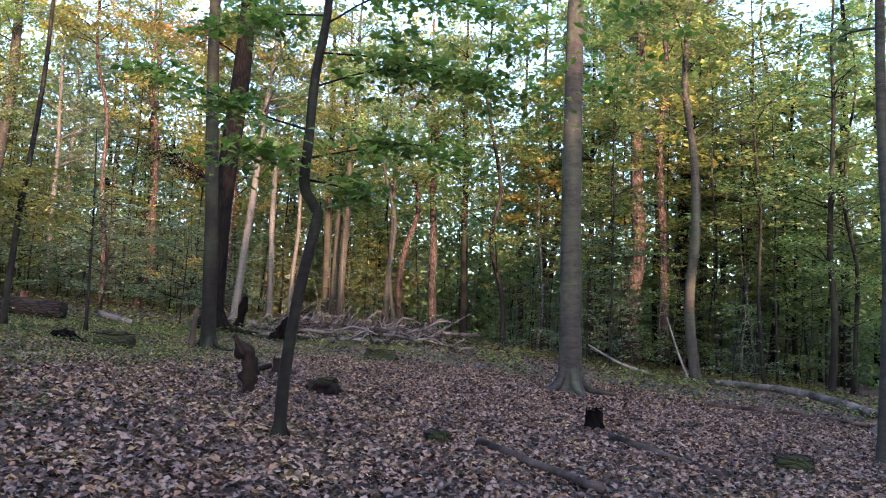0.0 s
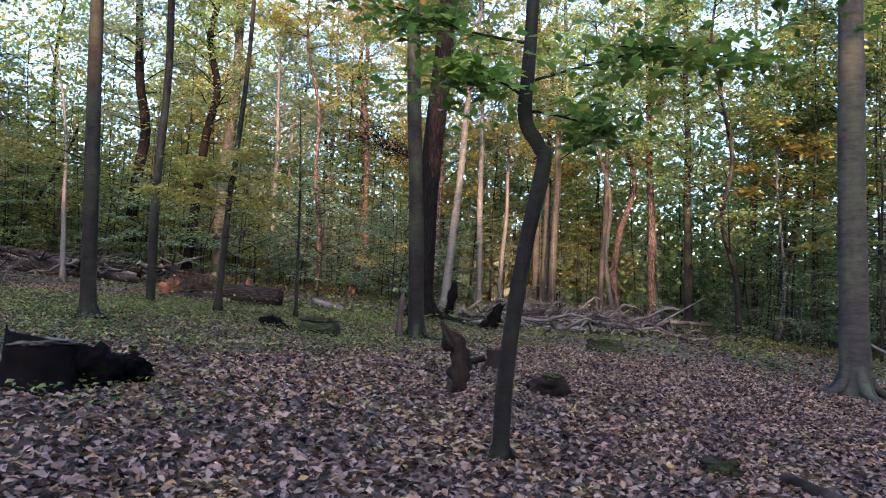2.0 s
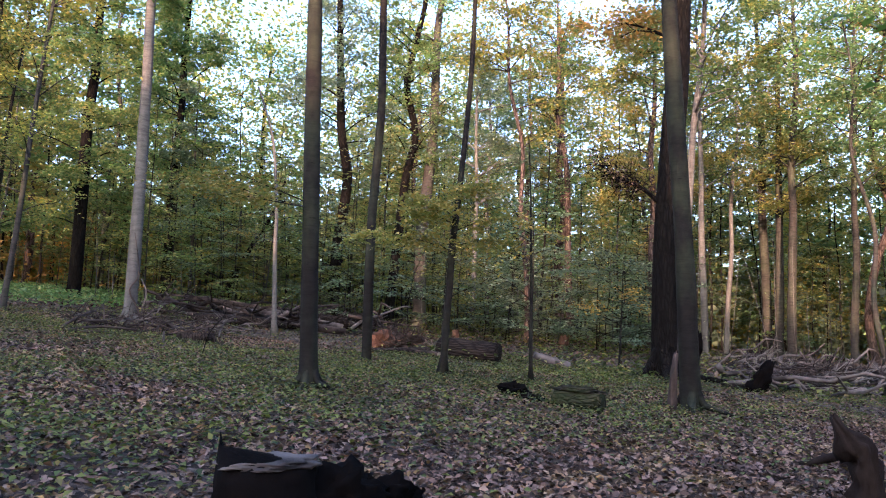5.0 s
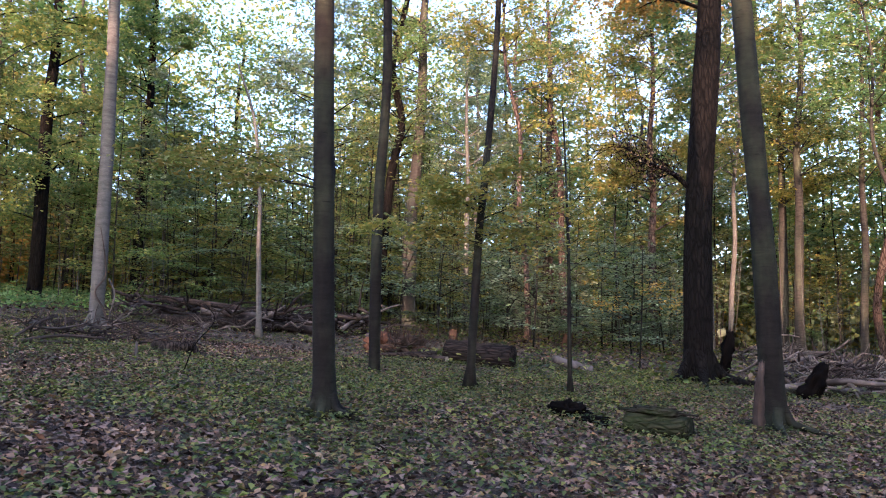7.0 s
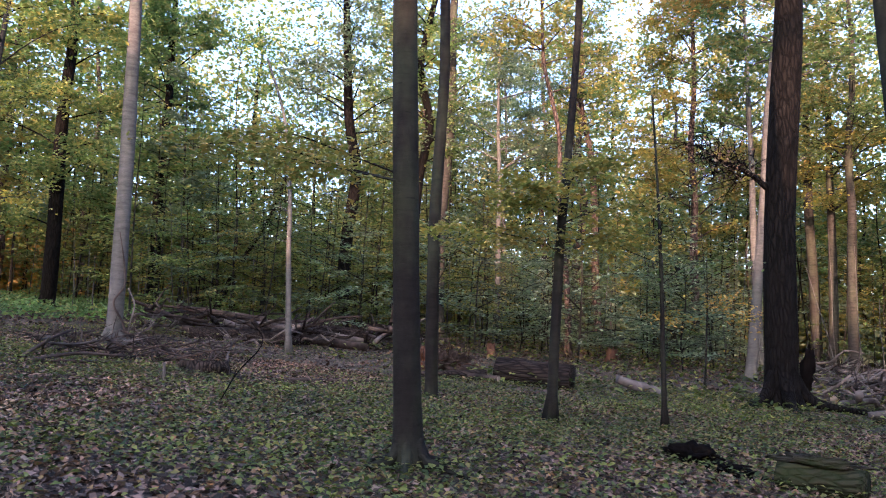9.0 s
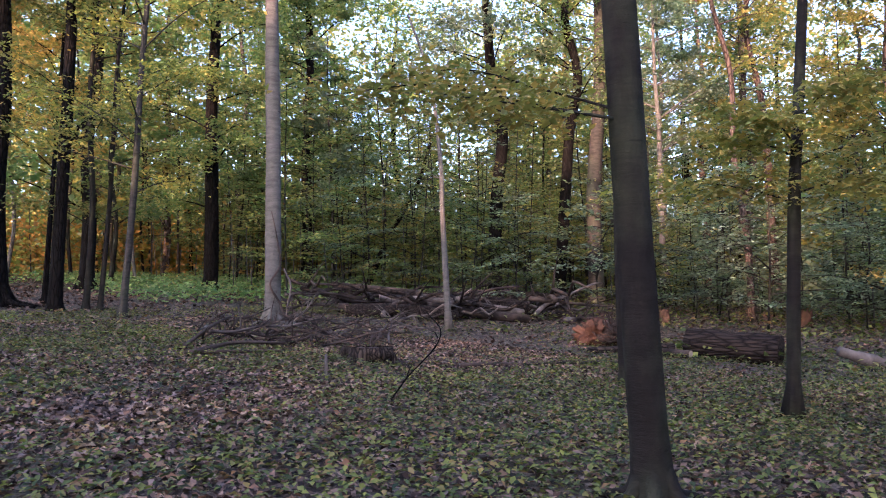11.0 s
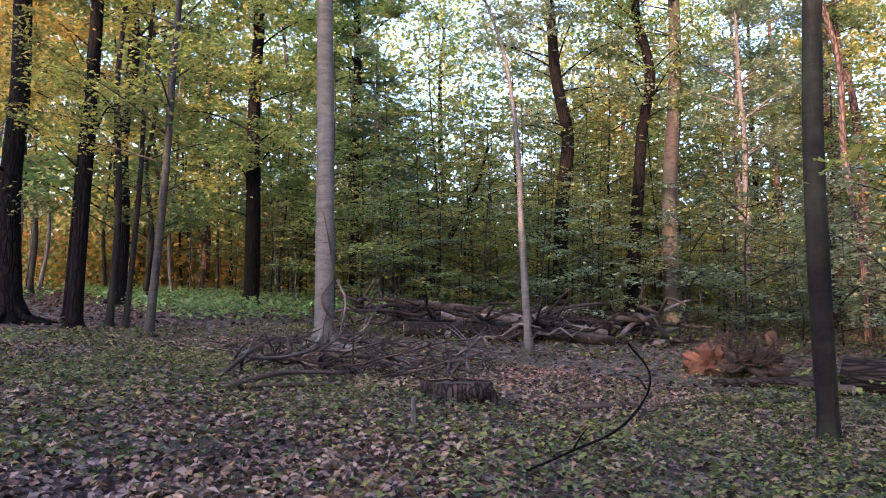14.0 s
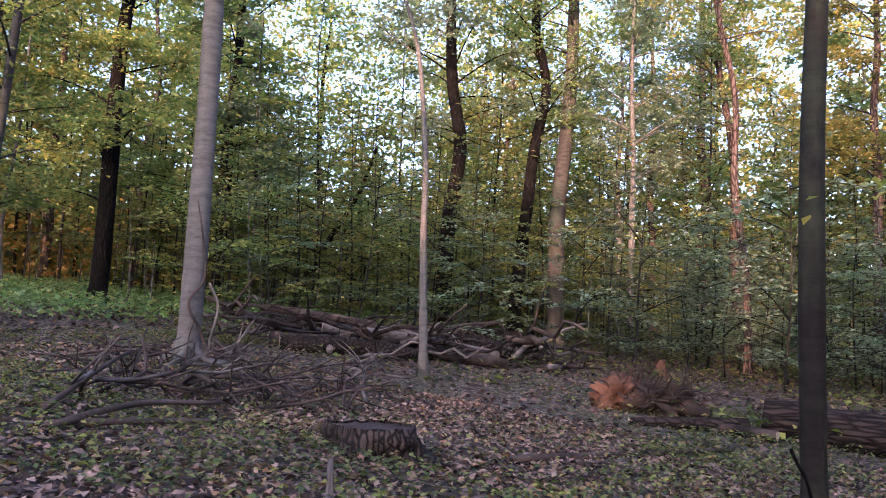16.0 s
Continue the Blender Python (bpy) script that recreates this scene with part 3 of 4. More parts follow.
def open_ground(x, y):
    """True where young trees may grow: off the clearing, the glade and the brushwood."""
    if -9 < x < 5 and y < 47:
        return False
    if -40 < x < -22 and y < 25:
        return False
    if -24 < x < -8 and y < 30.5:
        return False
    return True


MID = (-5, 8)
SAPS = [sapling(101, 6.0, GREEN, "young beech with flat layered green leaves", 20, 2.4, 0.15), sapling(102, 4.2, BLUEGREEN, "young beech with blue-green shaded leaves", 17, 2.3),
        sapling(103, 10.5, GREEN, "tall young beech with thin layered boughs", 27, 2.9, 0.2, 0.2), sapling(104, 3.2, BLUEGREEN, "low bushy young beech", 16, 1.9),
        sapling(105, 9.0, YELLOW, "young beech turning yellow", 25, 2.7, 0.19, 0.2), sapling(106, 12.5, BLUEGREEN, "tall thin young beech in shade", 29, 3.0, 0.2, 0.2),
        sapling(107, 8.0, OLIVE, "young beech with loose olive-green fans", 21, 2.8, 0.17), sapling(108, 11.0, OLIVE, "tall young beech with yellow-green fans", 27, 3.0, 0.2, 0.2),
        sapling(109, 5.0, YELLOW, "low young beech turning yellow", 14, 2.4, 0.15)]


def before_big_trunks(x, y):
    """True on the strip of thin growth in front of the two stout trunks behind the log pile."""
    return 27 < y < 38 and abs((x + 8.5) * 0.896 + (y - 9.3) * 0.444) < 1.7


def sapling_ground(x, y):
    return open_ground(x, y) and not before_big_trunks(x, y) and not (x < -30 and y < 30)


scatter([SAPS[0], SAPS[1], SAPS[3]], ring_places(64, MID, 25, 40, -42, 24, 1.5, 5, sapling_ground), 6)
scatter([SAPS[0], SAPS[6], SAPS[8], SAPS[6]], ring_places(46, MID, 27, 42, 24, 84, 1.6, 45, sapling_ground), 46)
scatter([SAPS[2], SAPS[4], SAPS[5]], ring_places(46, MID, 36, 54, -42, 24, 1.8, 15, sapling_ground), 16)
scatter([SAPS[2], SAPS[4], SAPS[7], SAPS[7]], ring_places(56, MID, 34, 54, 24, 84, 1.9, 55, sapling_ground), 56)
TALL = [sapling(113, 15.0, GREEN, "tall slim beech in green leaf from low down", 34, 3.2, 0.19, 0.22), sapling(114, 16.5, OLIVE, "tall slim beech with yellow-green layered boughs", 34, 3.3, 0.2, 0.3)]
scatter([TALL[0], TALL[0], TALL[1]], ring_places(24, MID, 23, 42, -44, -14, 2.4, 65, lambda x, y: x > 6.5), 66)
scatter(TALL, ring_places(30, MID, 36, 54, -12, 84, 3.0, 67, sapling_ground), 68)
FANS = [(-16.4, 30.6), (-12.8, 31.0), (-21.2, 30.6), (-18.2, 31.0), (-14.6, 33.2), (-9.8, 33.0), (7.4, 32.0), (-27.5, 29.5), (-11.4, 35.0), (-14.0, 36.2), (-23.6, 31.6), (-9.3, 36.5), (-16.2, 36.8)]
scatter([sapling(111, 4.5, BLUEGREEN, "young beech with long level fans of pale green leaves", 16, 3.1, 0.165), sapling(112, 6.5, BLUEGREEN, "young beech with wide level fans of blue-green leaves", 19, 3.3, 0.165)], FANS, 7, 0.9, 1.15)


def wood_tree(seed, height, r, bark, leaves, label, crown_from, dens, reach):
    return tree(0, 0, r, (0, 0), height, bark, leaves, label, crown_from, dens, seed=seed, reach=reach, leaf=0.36, sides=7, wob=0.15, low=2, fine=False, group="woods around the clearing")


WOODS = [wood_tree(201, 20, 0.16, BEECH, GREEN, "slim grey beech in the woods", 0.3, 0.4, 3.2), wood_tree(202, 22, 0.22, PINE, YELLOW, "brown woodland tree turning yellow", 0.4, 0.4, 3.4),
         wood_tree(203, 17, 0.11, BEECH_DARK, GREEN, "thin dark woodland tree", 0.25, 0.4, 2.6), wood_tree(204, 23, 0.26, OAK, GREEN, "dark rough oak in the woods", 0.35, 0.4, 3.6),
         wood_tree(205, 15, 0.09, BEECH_PALE, YELLOW, "thin pale woodland tree", 0.3, 0.4, 2.4)]
# Places to be sunlit: holes are cut for them in the unseen leaf banks.
GAPS = [(-18.2, 22.8, 3.0, 0.45), (-18.4, 22.6, 6.0, 0.4), (10.6, 36.7, 3.6, 0.9), (10.6, 36.7, 6.5, 0.6), (10.3, 27.0, 3.0, 0.5), (-16.0, 19.6, 0.05, 0.3), (-14.75, 23.75, 0.3, 0.2),
        (-16.4, 45.8, 3.0, 0.8), (-1.0, 46.0, 2.6, 0.8), (0.8, 46.0, 2.0, 0.9), (-14.1, 34.0, 2.0, 0.7), (-14.1, 34.0, 0.5, 0.4), (-22.6, 16.6, 3.4, 0.4),
        (-4.3, 17.2, 6.6, 0.6), (-6.0, 24.2, 8.0, 1.0), (-19.2, 51.6, 9, 1.2), (-40, 40, 5, 2.0), (-45, 30, 4, 2.0), (-8, 40, 9, 1.5), (4, 36, 9, 1.5), (14, 42, 8, 1.5)]


def off_sun_lanes(x, y):
    """True where a tree stands clear of the lanes along which low sun comes in."""
    side = lambda u, w: u * math.cos(SUN_AZ) - w * math.sin(SUN_AZ)
    return all(abs(side(x, y) - side(gx, gy)) > 2.6 for gx, gy, h, w in GAPS if h < 4 and gy < 30)


FAR = ring_places(66, MID, 46, 74, -50, 82, 3.0, 8)
FAR += ring_places(15, MID, 30, 46, -50, -12, 3.2, 9, lambda x, y: x > 5 and y < 60)
FAR += ring_places(18, MID, 30, 46, 62, 82, 3.2, 10)
# Unseen trees added behind the walk to close off light, clear of sun lanes.
FAR += ring_places(16, (-4, 6), 26, 50, 150, 300, 5.5, 11, off_sun_lanes)
scatter(WOODS, FAR, 12, 0.85, 1.2)


# ---- far woods, and unseen leaf banks added behind to block the sun ----
def leaf_bank(name, label, n, mid, r0, r1, a0, a1, ztop, size, seed, mat_, gaps=(), low=0.45):
    rnd = np.random.RandomState(seed)
    k = n // 30
    a = np.radians(rnd.uniform(a0, a1, k))
    r = np.sqrt(rnd.uniform(r0 * r0, r1 * r1, k))
    top = ztop * rnd.uniform(low, 1.0, k)
    c = np.stack([mid[0] - r * np.sin(a), mid[1] + r * np.cos(a), top * rnd.uniform(0.0, 1.0, k) ** 1.15], 1)
    c[:, 2] += [gz(x, y) for x, y in c[:, :2]]
    p = sprays(c, 1.9, 30, rnd, 0.4)
    sd = np.array(SUN_DIR)
    for gx, gy, h, w in gaps:
        d = p - (gx, gy, gz(gx, gy) + h)
        off = d - np.outer(d @ sd, sd)
        p = p[np.linalg.norm(off, axis=1) > w + size * 0.3]
    me = leaf_mesh(name, p, rnd.uniform(size * 0.7, size * 1.3, len(p)), mat_, 0.9, rnd, 0.75)
    return tagged(new(name, me), label, "woods", kind="stuff")


leaf_bank("far_woods", "distant green and yellow woodland foliage", 60000, MID, 58, 82, -60, 80, 19, 0.5, 21, GREEN)
leaf_bank("far_woods", "distant yellow autumn woodland foliage", 20000, MID, 60, 84, -60, 80, 21, 0.5, 22, YELLOW)
leaf_bank("far_undergrowth", "distant low woodland undergrowth", 26000, MID, 52, 70, -60, 80, 7, 0.75, 25, BLUEGREEN, (), 0.7)
leaf_bank("far_woods", "high treetops beyond the clearing", 84000, MID, 48, 66, 24, 74, 27, 0.34, 28, OLIVE, (), 0.8)
leaf_bank("far_woods", "tall green treetops far behind the clearing", 30000, MID, 56, 72, -4, 36, 21, 0.36, 30, GREEN, (), 0.6)
leaf_bank("far_undergrowth", "pale distant woodland undergrowth", 7000, MID, 50, 60, -30, 28, 5, 0.4, 26, BLUEGREEN)
leaf_bank("far_undergrowth", "low yellow-green foliage beyond the glade", 14000, MID, 54, 66, 26, 80, 8, 0.6, 27, YELLOW)
leaf_bank("far_woods", "pale hazy foliage far behind the brushwood", 11000, MID, 52, 68, -14, 22, 17, 0.42, 29, OLIVE, (), 0.7)
leaf_bank("far_woods", "tall green treetops at the side of the brushwood", 46000, MID, 42, 56, -46, -6, 26, 0.32, 36, GREEN, (), 0.7)
leaf_bank("far_woods", "high yellowing treetops beyond the brushwood", 34000, MID, 54, 68, -8, 20, 31, 0.36, 39, YELLOW, (), 0.75)
# Gold of the low sun is put into this bank by orange leaf colour.
leaf_bank("far_woods", "low foliage coloured sun-gold beyond the glade", 9000, MID, 47, 58, 48, 76, 6, 0.3, 37, ORANGE, (), 0.5)
# Added out of view: coarse leaves that keep low sun off the clearing.
leaf_bank("woods_edge", "unseen leaf bank added behind the walk to block low sun", 45000, (-4, 6), 42, 58, 150, 300, 19.0, 2.0, 23, GREEN, GAPS, 0.7)
leaf_bank("woods_edge", "unseen high leaves added to thin the low sun", 4000, (-4, 6), 42, 60, 150, 300, 20, 1.5, 24, GREEN, GAPS)


# ---- forest floor litter and herbs ----
def floor_leaves(name, label, n, box, size, mat_, seed, tilt, hgt, weight, category):
    rnd = np.random.RandomState(seed)
    x, y = rnd.uniform(box[0], box[1], n), rnd.uniform(box[2], box[3], n)
    keep = rnd.uniform(0, 1, n) < np.array([weight(a, b) for a, b in zip(x, y)])
    x, y = x[keep], y[keep]
    z = np.array([land(a, b) for a, b in zip(x, y)]) + hgt(rnd, len(x))
    me = leaf_mesh(name, np.stack([x, y, z], 1), rnd.uniform(size * 0.55, size * 1.35, len(x)), mat_, tilt, rnd, 0.62, 0.16)
    return tagged(new(name, me), label, category, kind="stuff")


def green_share(x, y):
    """How much herb grows: thick in the clearing, little on the first stretch of the walk."""
    n = 0.56 + 0.95 * noise.noise((x * 0.35, y * 0.35, 7.0)) + 0.5 * noise.noise((x * 1.1, y * 1.1, 2.0))
    w = 1 / (1 + math.exp((x + 5.0) * 0.9 - max(0.0, y - 12) * 0.35))
    n += 0.55 * math.exp(-((x + 8.5) / 4) ** 2 - ((y - 14.5) / 4) ** 2)
    if -22 < x < -13 and 16 < y < 27:
        w *= 0.25
    return max(0.0, min(1.0, n * w))


def litter_share(x, y):
    n = 0.8 + 0.45 * noise.noise((x * 0.6, y * 0.6, 5.0))
    away = math.hypot(x + 5.0, (y - 10) * 1.1)
    return n * max(0.34, min(1.0, 1.4 - away / 17)) * (1 - 0.62 * green_share(x, y))


low = lambda r, n: r.uniform(0.004, 0.035, n)
floor_leaves("leaf_litter", "dry brown and pinkish fallen leaves", 480000, (-22, 10, 3.2, 21), 0.073, LITTER, 31, 0.55, low, litter_share, "leaves")
floor_leaves("leaf_litter", "dry brown fallen leaves farther off", 46000, (-46, 20, 9, 42), 0.13, LITTER, 32, 0.45, lambda r, n: r.uniform(0.005, 0.05, n), lambda x, y: 0.9 if (x < -22 or x > 10 or y > 21) else 0.0, "leaves")
floor_leaves("ground_herbs", "low green herbs and bramble leaves", 230000, (-24, 8, 7, 26), 0.061, HERB, 33, 0.35, lambda r, n: r.uniform(0.02, 0.12, n), green_share, "undergrowth")
floor_leaves("ground_herbs", "green undergrowth of the far glade", 34000, (-45, 12, 22, 46), 0.16, HERB, 34, 0.4, lambda r, n: r.uniform(0.03, 0.3, n), lambda x, y: 0.9 * green_share(x, y), "undergrowth")
floor_leaves("ground_herbs", "tall green herbs of the far glade", 15000, (-48, -25.5, 19, 42), 0.17, GREEN, 35, 0.5, lambda r, n: r.uniform(0.05, 0.45, n), lambda x, y: 1.0 if y - 19 > (x + 25.5) * -0.25 else 0.15, "undergrowth")


def fringe_share(x, y):
    """Undergrowth in patches along the foot of the thicket past the thick beech."""
    n = 0.5 + 1.2 * noise.noise((x * 0.3, y * 0.3, 11.0)) + 0.5 * noise.noise((x * 1.2, y * 1.2, 4.0))
    return max(0.0, min(1.0, n * min(1.0, (y - 17) / 5)))


floor_leaves("ground_herbs", "patchy green undergrowth before the thicket", 22000, (2.5, 18, 17, 36), 0.11, HERB, 38, 0.4, lambda r, n: r.uniform(0.03, 0.28, n), fringe_share, "undergrowth")


def thicket():
    """Crowded thin bare stems between the young trees."""
    rnd = np.random.RandomState(77)
    v, f = [], []
    for x, y in ring_places(220, MID, 27, 50, -42, 90, 0.5, 78, lambda x, y: open_ground(x, y) or (-9 < x < 5 and y > 38)):
        h, lean = rnd.uniform(2.0, 6.5), rnd.normal(0, 0.07, 2)
        p = Vector((x, y, land(x, y) - 0.05))
        pts = [p + Vector((lean[0] * h * k + rnd.normal(0, 0.03), lean[1] * h * k + rnd.normal(0, 0.03), h * k)) for k in (0, 0.35, 0.7, 1.0)]
        tube(pts, (rnd.uniform(0.012, 0.035), 0.006), 4, 0, verts=v, faces=f)
    tagged(new("thicket_stems", mesh_of("thicket_stems", v, f, BEECH_PALE)), "crowded thin bare grey saplings", "thicket", kind="stuff")


thicket()


# ---- fallen wood ----
def up(x, y, h=0.0):
    return Vector((x, y, land(x, y) + h))


def log(name, a, b, r0, r1, material, label, group="", sag=0.0, cut=True, sides=14, mid=None, seed=0):
    """A felled or fallen stem from a to b, with sawn or broken end faces."""
    a, b = Vector(a), Vector(b)
    ob = new(name)
    ob.location = a
    tagged(ob, label, "log", group)
    line = [Vector((0, 0, 0)), (b - a) * 0.5 + (Vector(mid) if mid else Vector((0, 0, -sag))), b - a]
    line = smooth_line(line, 6)
    v, f = tube(line, (r0, r1), sides, 0.16, seed=seed * 1.3)
    part("bark", mesh_of("bark", v, f, material), ob)
    if cut:
        ends = ((line[0], line[0] - line[1], r0), (line[-1], line[-1] - line[-2], r1))
        for p, d, r in ends[:1] if cut == "near" else ends:
            d = d.normalized()
            v, f = tube([p - d * 0.01, p + d * 0.006], (r * 0.93, r * 0.9), sides, 0.16, seed=seed * 1.3)
            part("cut_face", mesh_of("cut_face", v, f, CUT, False), ob, "pale sawn end grain")
    return ob


def stick_mesh(seed, length, r, material, forks=3):
    """A dead branch lying along x, crooked and forked."""
    rnd = np.random.RandomState(seed)
    pts = [Vector((length * i / 5, rnd.normal(0, 0.045) * length, abs(rnd.normal(0, 0.04)) * length)) for i in range(6)]
    line = smooth_line(pts, 2)
    v, f = tube(line, (r, r * 0.3), 5, 0.2, seed=seed)
    for k in range(forks):
        i = rnd.randint(4, len(line) - 3)
        ln = length * rnd.uniform(0.15, 0.4)
        d = Vector((rnd.uniform(0.4, 1), rnd.choice([-1, 1]) * rnd.uniform(0.4, 1), rnd.uniform(-0.1, 0.6))).normalized() * ln
        q = line[i]
        side = smooth_line([q, q + d * 0.5 + Vector((0, 0, 0.04 * ln)), q + d], 2)
        tube(side, (r * 0.5, r * 0.15), 4, 0.1, verts=v, faces=f, seed=k)
    return mesh_of("branch", v, f, material)


def brush_pile(name, label, meshes, spots, seed, rise):
    """A heap of dead branches, each a part of its own, stacked upwards towards the middle."""
    rnd = np.random.RandomState(seed)
    x0, y0 = spots[0][0], spots[0][1]
    ob = thing(name, x0, y0, label, "brushwood")
    base = ob.matrix_basis.translation
    for cx, cy, rx, ry, turn, spread, n in spots:
        for i in range(n):
            dx, dy = rnd.normal(0, 0.45, 2)
            x, y = cx + dx * rx, cy + dy * ry
            h = rise * max(0.0, 1 - (dx * dx + dy * dy)) * rnd.uniform(0.05, 1)
            p = part("branch", meshes[rnd.randint(len(meshes))], ob)
            s = rnd.uniform(0.6, 1.25)
            p.matrix_basis = (Matrix.Translation(Vector((x, y, land(x, y) + 0.03 + h)) - base) @ pose(0, 0, 0, rnd.uniform(0, 360), rnd.normal(-3, 9), turn + rnd.normal(0, spread))
                              @ Matrix.Translation((-s * 0.8, 0, 0)) @ Matrix.Diagonal((s, s, s, 1)))
    return ob


def stump(x, y, r, h, material, label, seed=0, jag=0.12, top=None, flare=0.16, hollow=0.0):
    """A tree stump: root lobes, a ragged rim and a face of end grain."""
    rnd = np.random.RandomState(seed)
    ob = thing("tree_stump", x, y, label, "stump", turn=rnd.uniform(0, 360))
    line = [Vector((0, 0, -0.08 + (h + 0.08) * i / 7)) for i in range(8)]
    v, f = tube(line, (r * 1.0, r * 0.94), 26, 0.22, flare=flare, seed=seed * 0.7, lobes=4)
    last = len(v) - 26
    for k in range(26):
        v[last + k].z += jag * (0.4 + noise.noise((k * 0.7, seed, 1.0)) + 0.5 * noise.noise((k * 2.1, seed, 4.0)))
    for k, p in enumerate(v):
        rib = 1 + 0.18 * noise.noise(((k % 26) * 0.75, seed * 3.1, 0.5)) + 0.06 * noise.noise(((k % 26) * 2.3, p.z * 6, seed))
        p.x, p.y = p.x * rib, p.y * rib
    f.pop(-2)
    part("bark", mesh_of("bark", v, f, material), ob)
    disc = [v[last + k] * 0.97 for k in range(26)]
    dv = [Vector((0, 0, h - 0.02 - hollow))] + [Vector((p.x * 0.5, p.y * 0.5, h - 0.015 - hollow * 0.6 + 0.02 * noise.noise((k, seed, 2)))) for k, p in enumerate(disc)] + [Vector((p.x, p.y, p.z - 0.012)) for p in disc]
    df = [(0, 1 + k, 1 + (k + 1) % 26) for k in range(26)] + [(1 + k, 27 + k, 27 + (k + 1) % 26, 1 + (k + 1) % 26) for k in range(26)]
    part("cut_face", mesh_of("cut_face", dv, df, top or CUT), ob, "weathered end grain")
    return ob


def snag(points, r0, r1, material, label, name="snag", seed=0):
    """A broken standing stem along given points, splintered at its tip."""
    pts = [Vector(p) for p in points]
    ob = new(name)
    ob.location = pts[0]
    tagged(ob, label, "dead wood")
    line = smooth_line([p - pts[0] for p in pts], 5)
    line[0] = line[0] - Vector((0, 0, 0.05))
    n = len(line)
    rad = [r0 + (r1 - r0) * max(0.0, (i / (n - 1) - 0.66) / 0.34) for i in range(n)]
    v, f = tube(line, rad, 20, 0.6, seed=seed)
    for i, p in enumerate(v):
        axis = line[i // 20]
        p += (p - axis) * (0.6 * noise.noise((i % 20 * 0.9, p.z * 3.0, seed)) + 0.5 * noise.noise((i % 20 * 2.3, p.z * 9.0, seed + 4.0)))
    last = len(v) - 20
    for k in range(20):
        v[last + k] += (line[-1] - line[-2]).normalized() * (r1 * 4.5 * abs(noise.noise((k * 1.3, seed, 0.5))))
    part("stem", mesh_of("stem", v, f, material), ob)
    return ob


def lump_mesh(name, rx, ry, rz, material, seed, rough=0.35):
    bm = bmesh.new()
    bmesh.ops.create_icosphere(bm, subdivisions=4, radius=1)
    for v in bm.verts:
        n = 1 + rough * noise.noise(v.co * 1.8 + Vector((seed, 0, 0))) + rough * 0.6 * noise.noise(v.co * 5 + Vector((0, seed, 0))) + rough * 0.4 * noise.noise(v.co * 12 + Vector((0, 0, seed)))
        v.co = Vector((v.co.x * rx * n, v.co.y * ry * n, v.co.z * rz * n))
    me = bpy.data.meshes.new(name)
    bm.to_mesh(me)
    bm.free()
    me.shade_smooth()
    me.materials.append(material)
    return me


# the big sawn log and the flat split one beside it
log("log", up(-12.15, 22.95, 0.29), up(-10.4, 23.0, 0.29), 0.31, 0.30, LOGBARK, "big sawn log with coarse brown bark on the grass", seed=1, sides=22, cut="near")
log("split_log", up(-13.9, 21.9, 0.08), up(-12.35, 22.75, 0.16), 0.06, 0.11, LOGBARK, "weathered split log lying against a big log", seed=2)
log("log", up(-13.2, 22.6, 0.10), up(-11.9, 22.4, 0.10), 0.09, 0.08, BROWN, "short brown log beside a big sawn log", seed=3)
# mossy log and rotting piece
ob = log("mossy_log", up(-5.7, 14.88, 0.10), up(-4.98, 14.68, 0.13), 0.14, 0.15, MOSSLOG, "dark rotting log with moss along its top", seed=4, cut=False)
part("moss", lump_mesh("moss", 0.33, 0.10, 0.05, MOSSLOG, 5.0, 0.6), ob, "green moss cushion").matrix_basis = pose(0.34, -0.09, 0.155, 0, 0, -15)
ob = thing("rotten_wood", -6.65, 15.35, "dark rotting bark slab leaning in the leaves", "dead wood", z=land(-6.65, 15.35) + 0.05, turn=-20)
part("slab", lump_mesh("slab", 0.34, 0.12, 0.13, ROTTEN, 3.0, 0.7), ob)
ob = thing("rotten_wood", -6.2, 15.1, "low dark crumbling wood under leaves", "dead wood", z=land(-6.2, 15.1), turn=-15)
part("slab", lump_mesh("slab", 0.3, 0.14, 0.09, ROTTEN, 5.0, 0.7), ob)
log("log", up(-9.5, 23.4, 0.32), up(-8.75, 24.0, 0.06), 0.09, 0.15, DEAD, "short tilted broken log with pale wood", seed=5, cut=False)

# stumps
stump(-14.48, 16.15, 0.31, 0.23, STUMPBARK, "weathered sawn stump with a ragged rim", 1, 0.03, STUMPWOOD, 0.5)
ob = thing("tree_stump", -0.8, 11.75, "low mossy stump remnant among fallen leaves", "stump")
part("body", lump_mesh("body", 0.24, 0.22, 0.17, DAMPWOOD, 7.0, 0.35), ob).location = (0, 0, 0.05)
part("moss", lump_mesh("moss", 0.16, 0.14, 0.05, MOSSLOG, 3.0, 0.4), ob, "thin green moss cushion").location = (0.03, 0, 0.2)
stump(-1.82, 13.6, 0.15, 0.26, DAMPWOOD, "small dark rotting stump in herbs", 3, 0.07, BROWN)
log("fallen_branch", up(-1.98, 13.42, 0.16), up(-2.38, 13.22, 0.02), 0.05, 0.035, DAMPWOOD, "short dark branch leaning on a small stump", cut=False, sides=9, seed=44)
stump(-0.55, 20.3, 0.40, 0.24, MOSSLOG, "wide low mossy stump by the brushwood", 4, 0.08, MOSSLOG)
stump(3.3, 11.35, 0.12, 0.24, ROTTEN, "small rotten stump in leaf litter", 5, 0.14, BROWN)
stump(5.5, 9.75, 0.22, 0.16, MOSSLOG, "low yellow-green mossy stump", 6, 0.05, MOSSLOG)
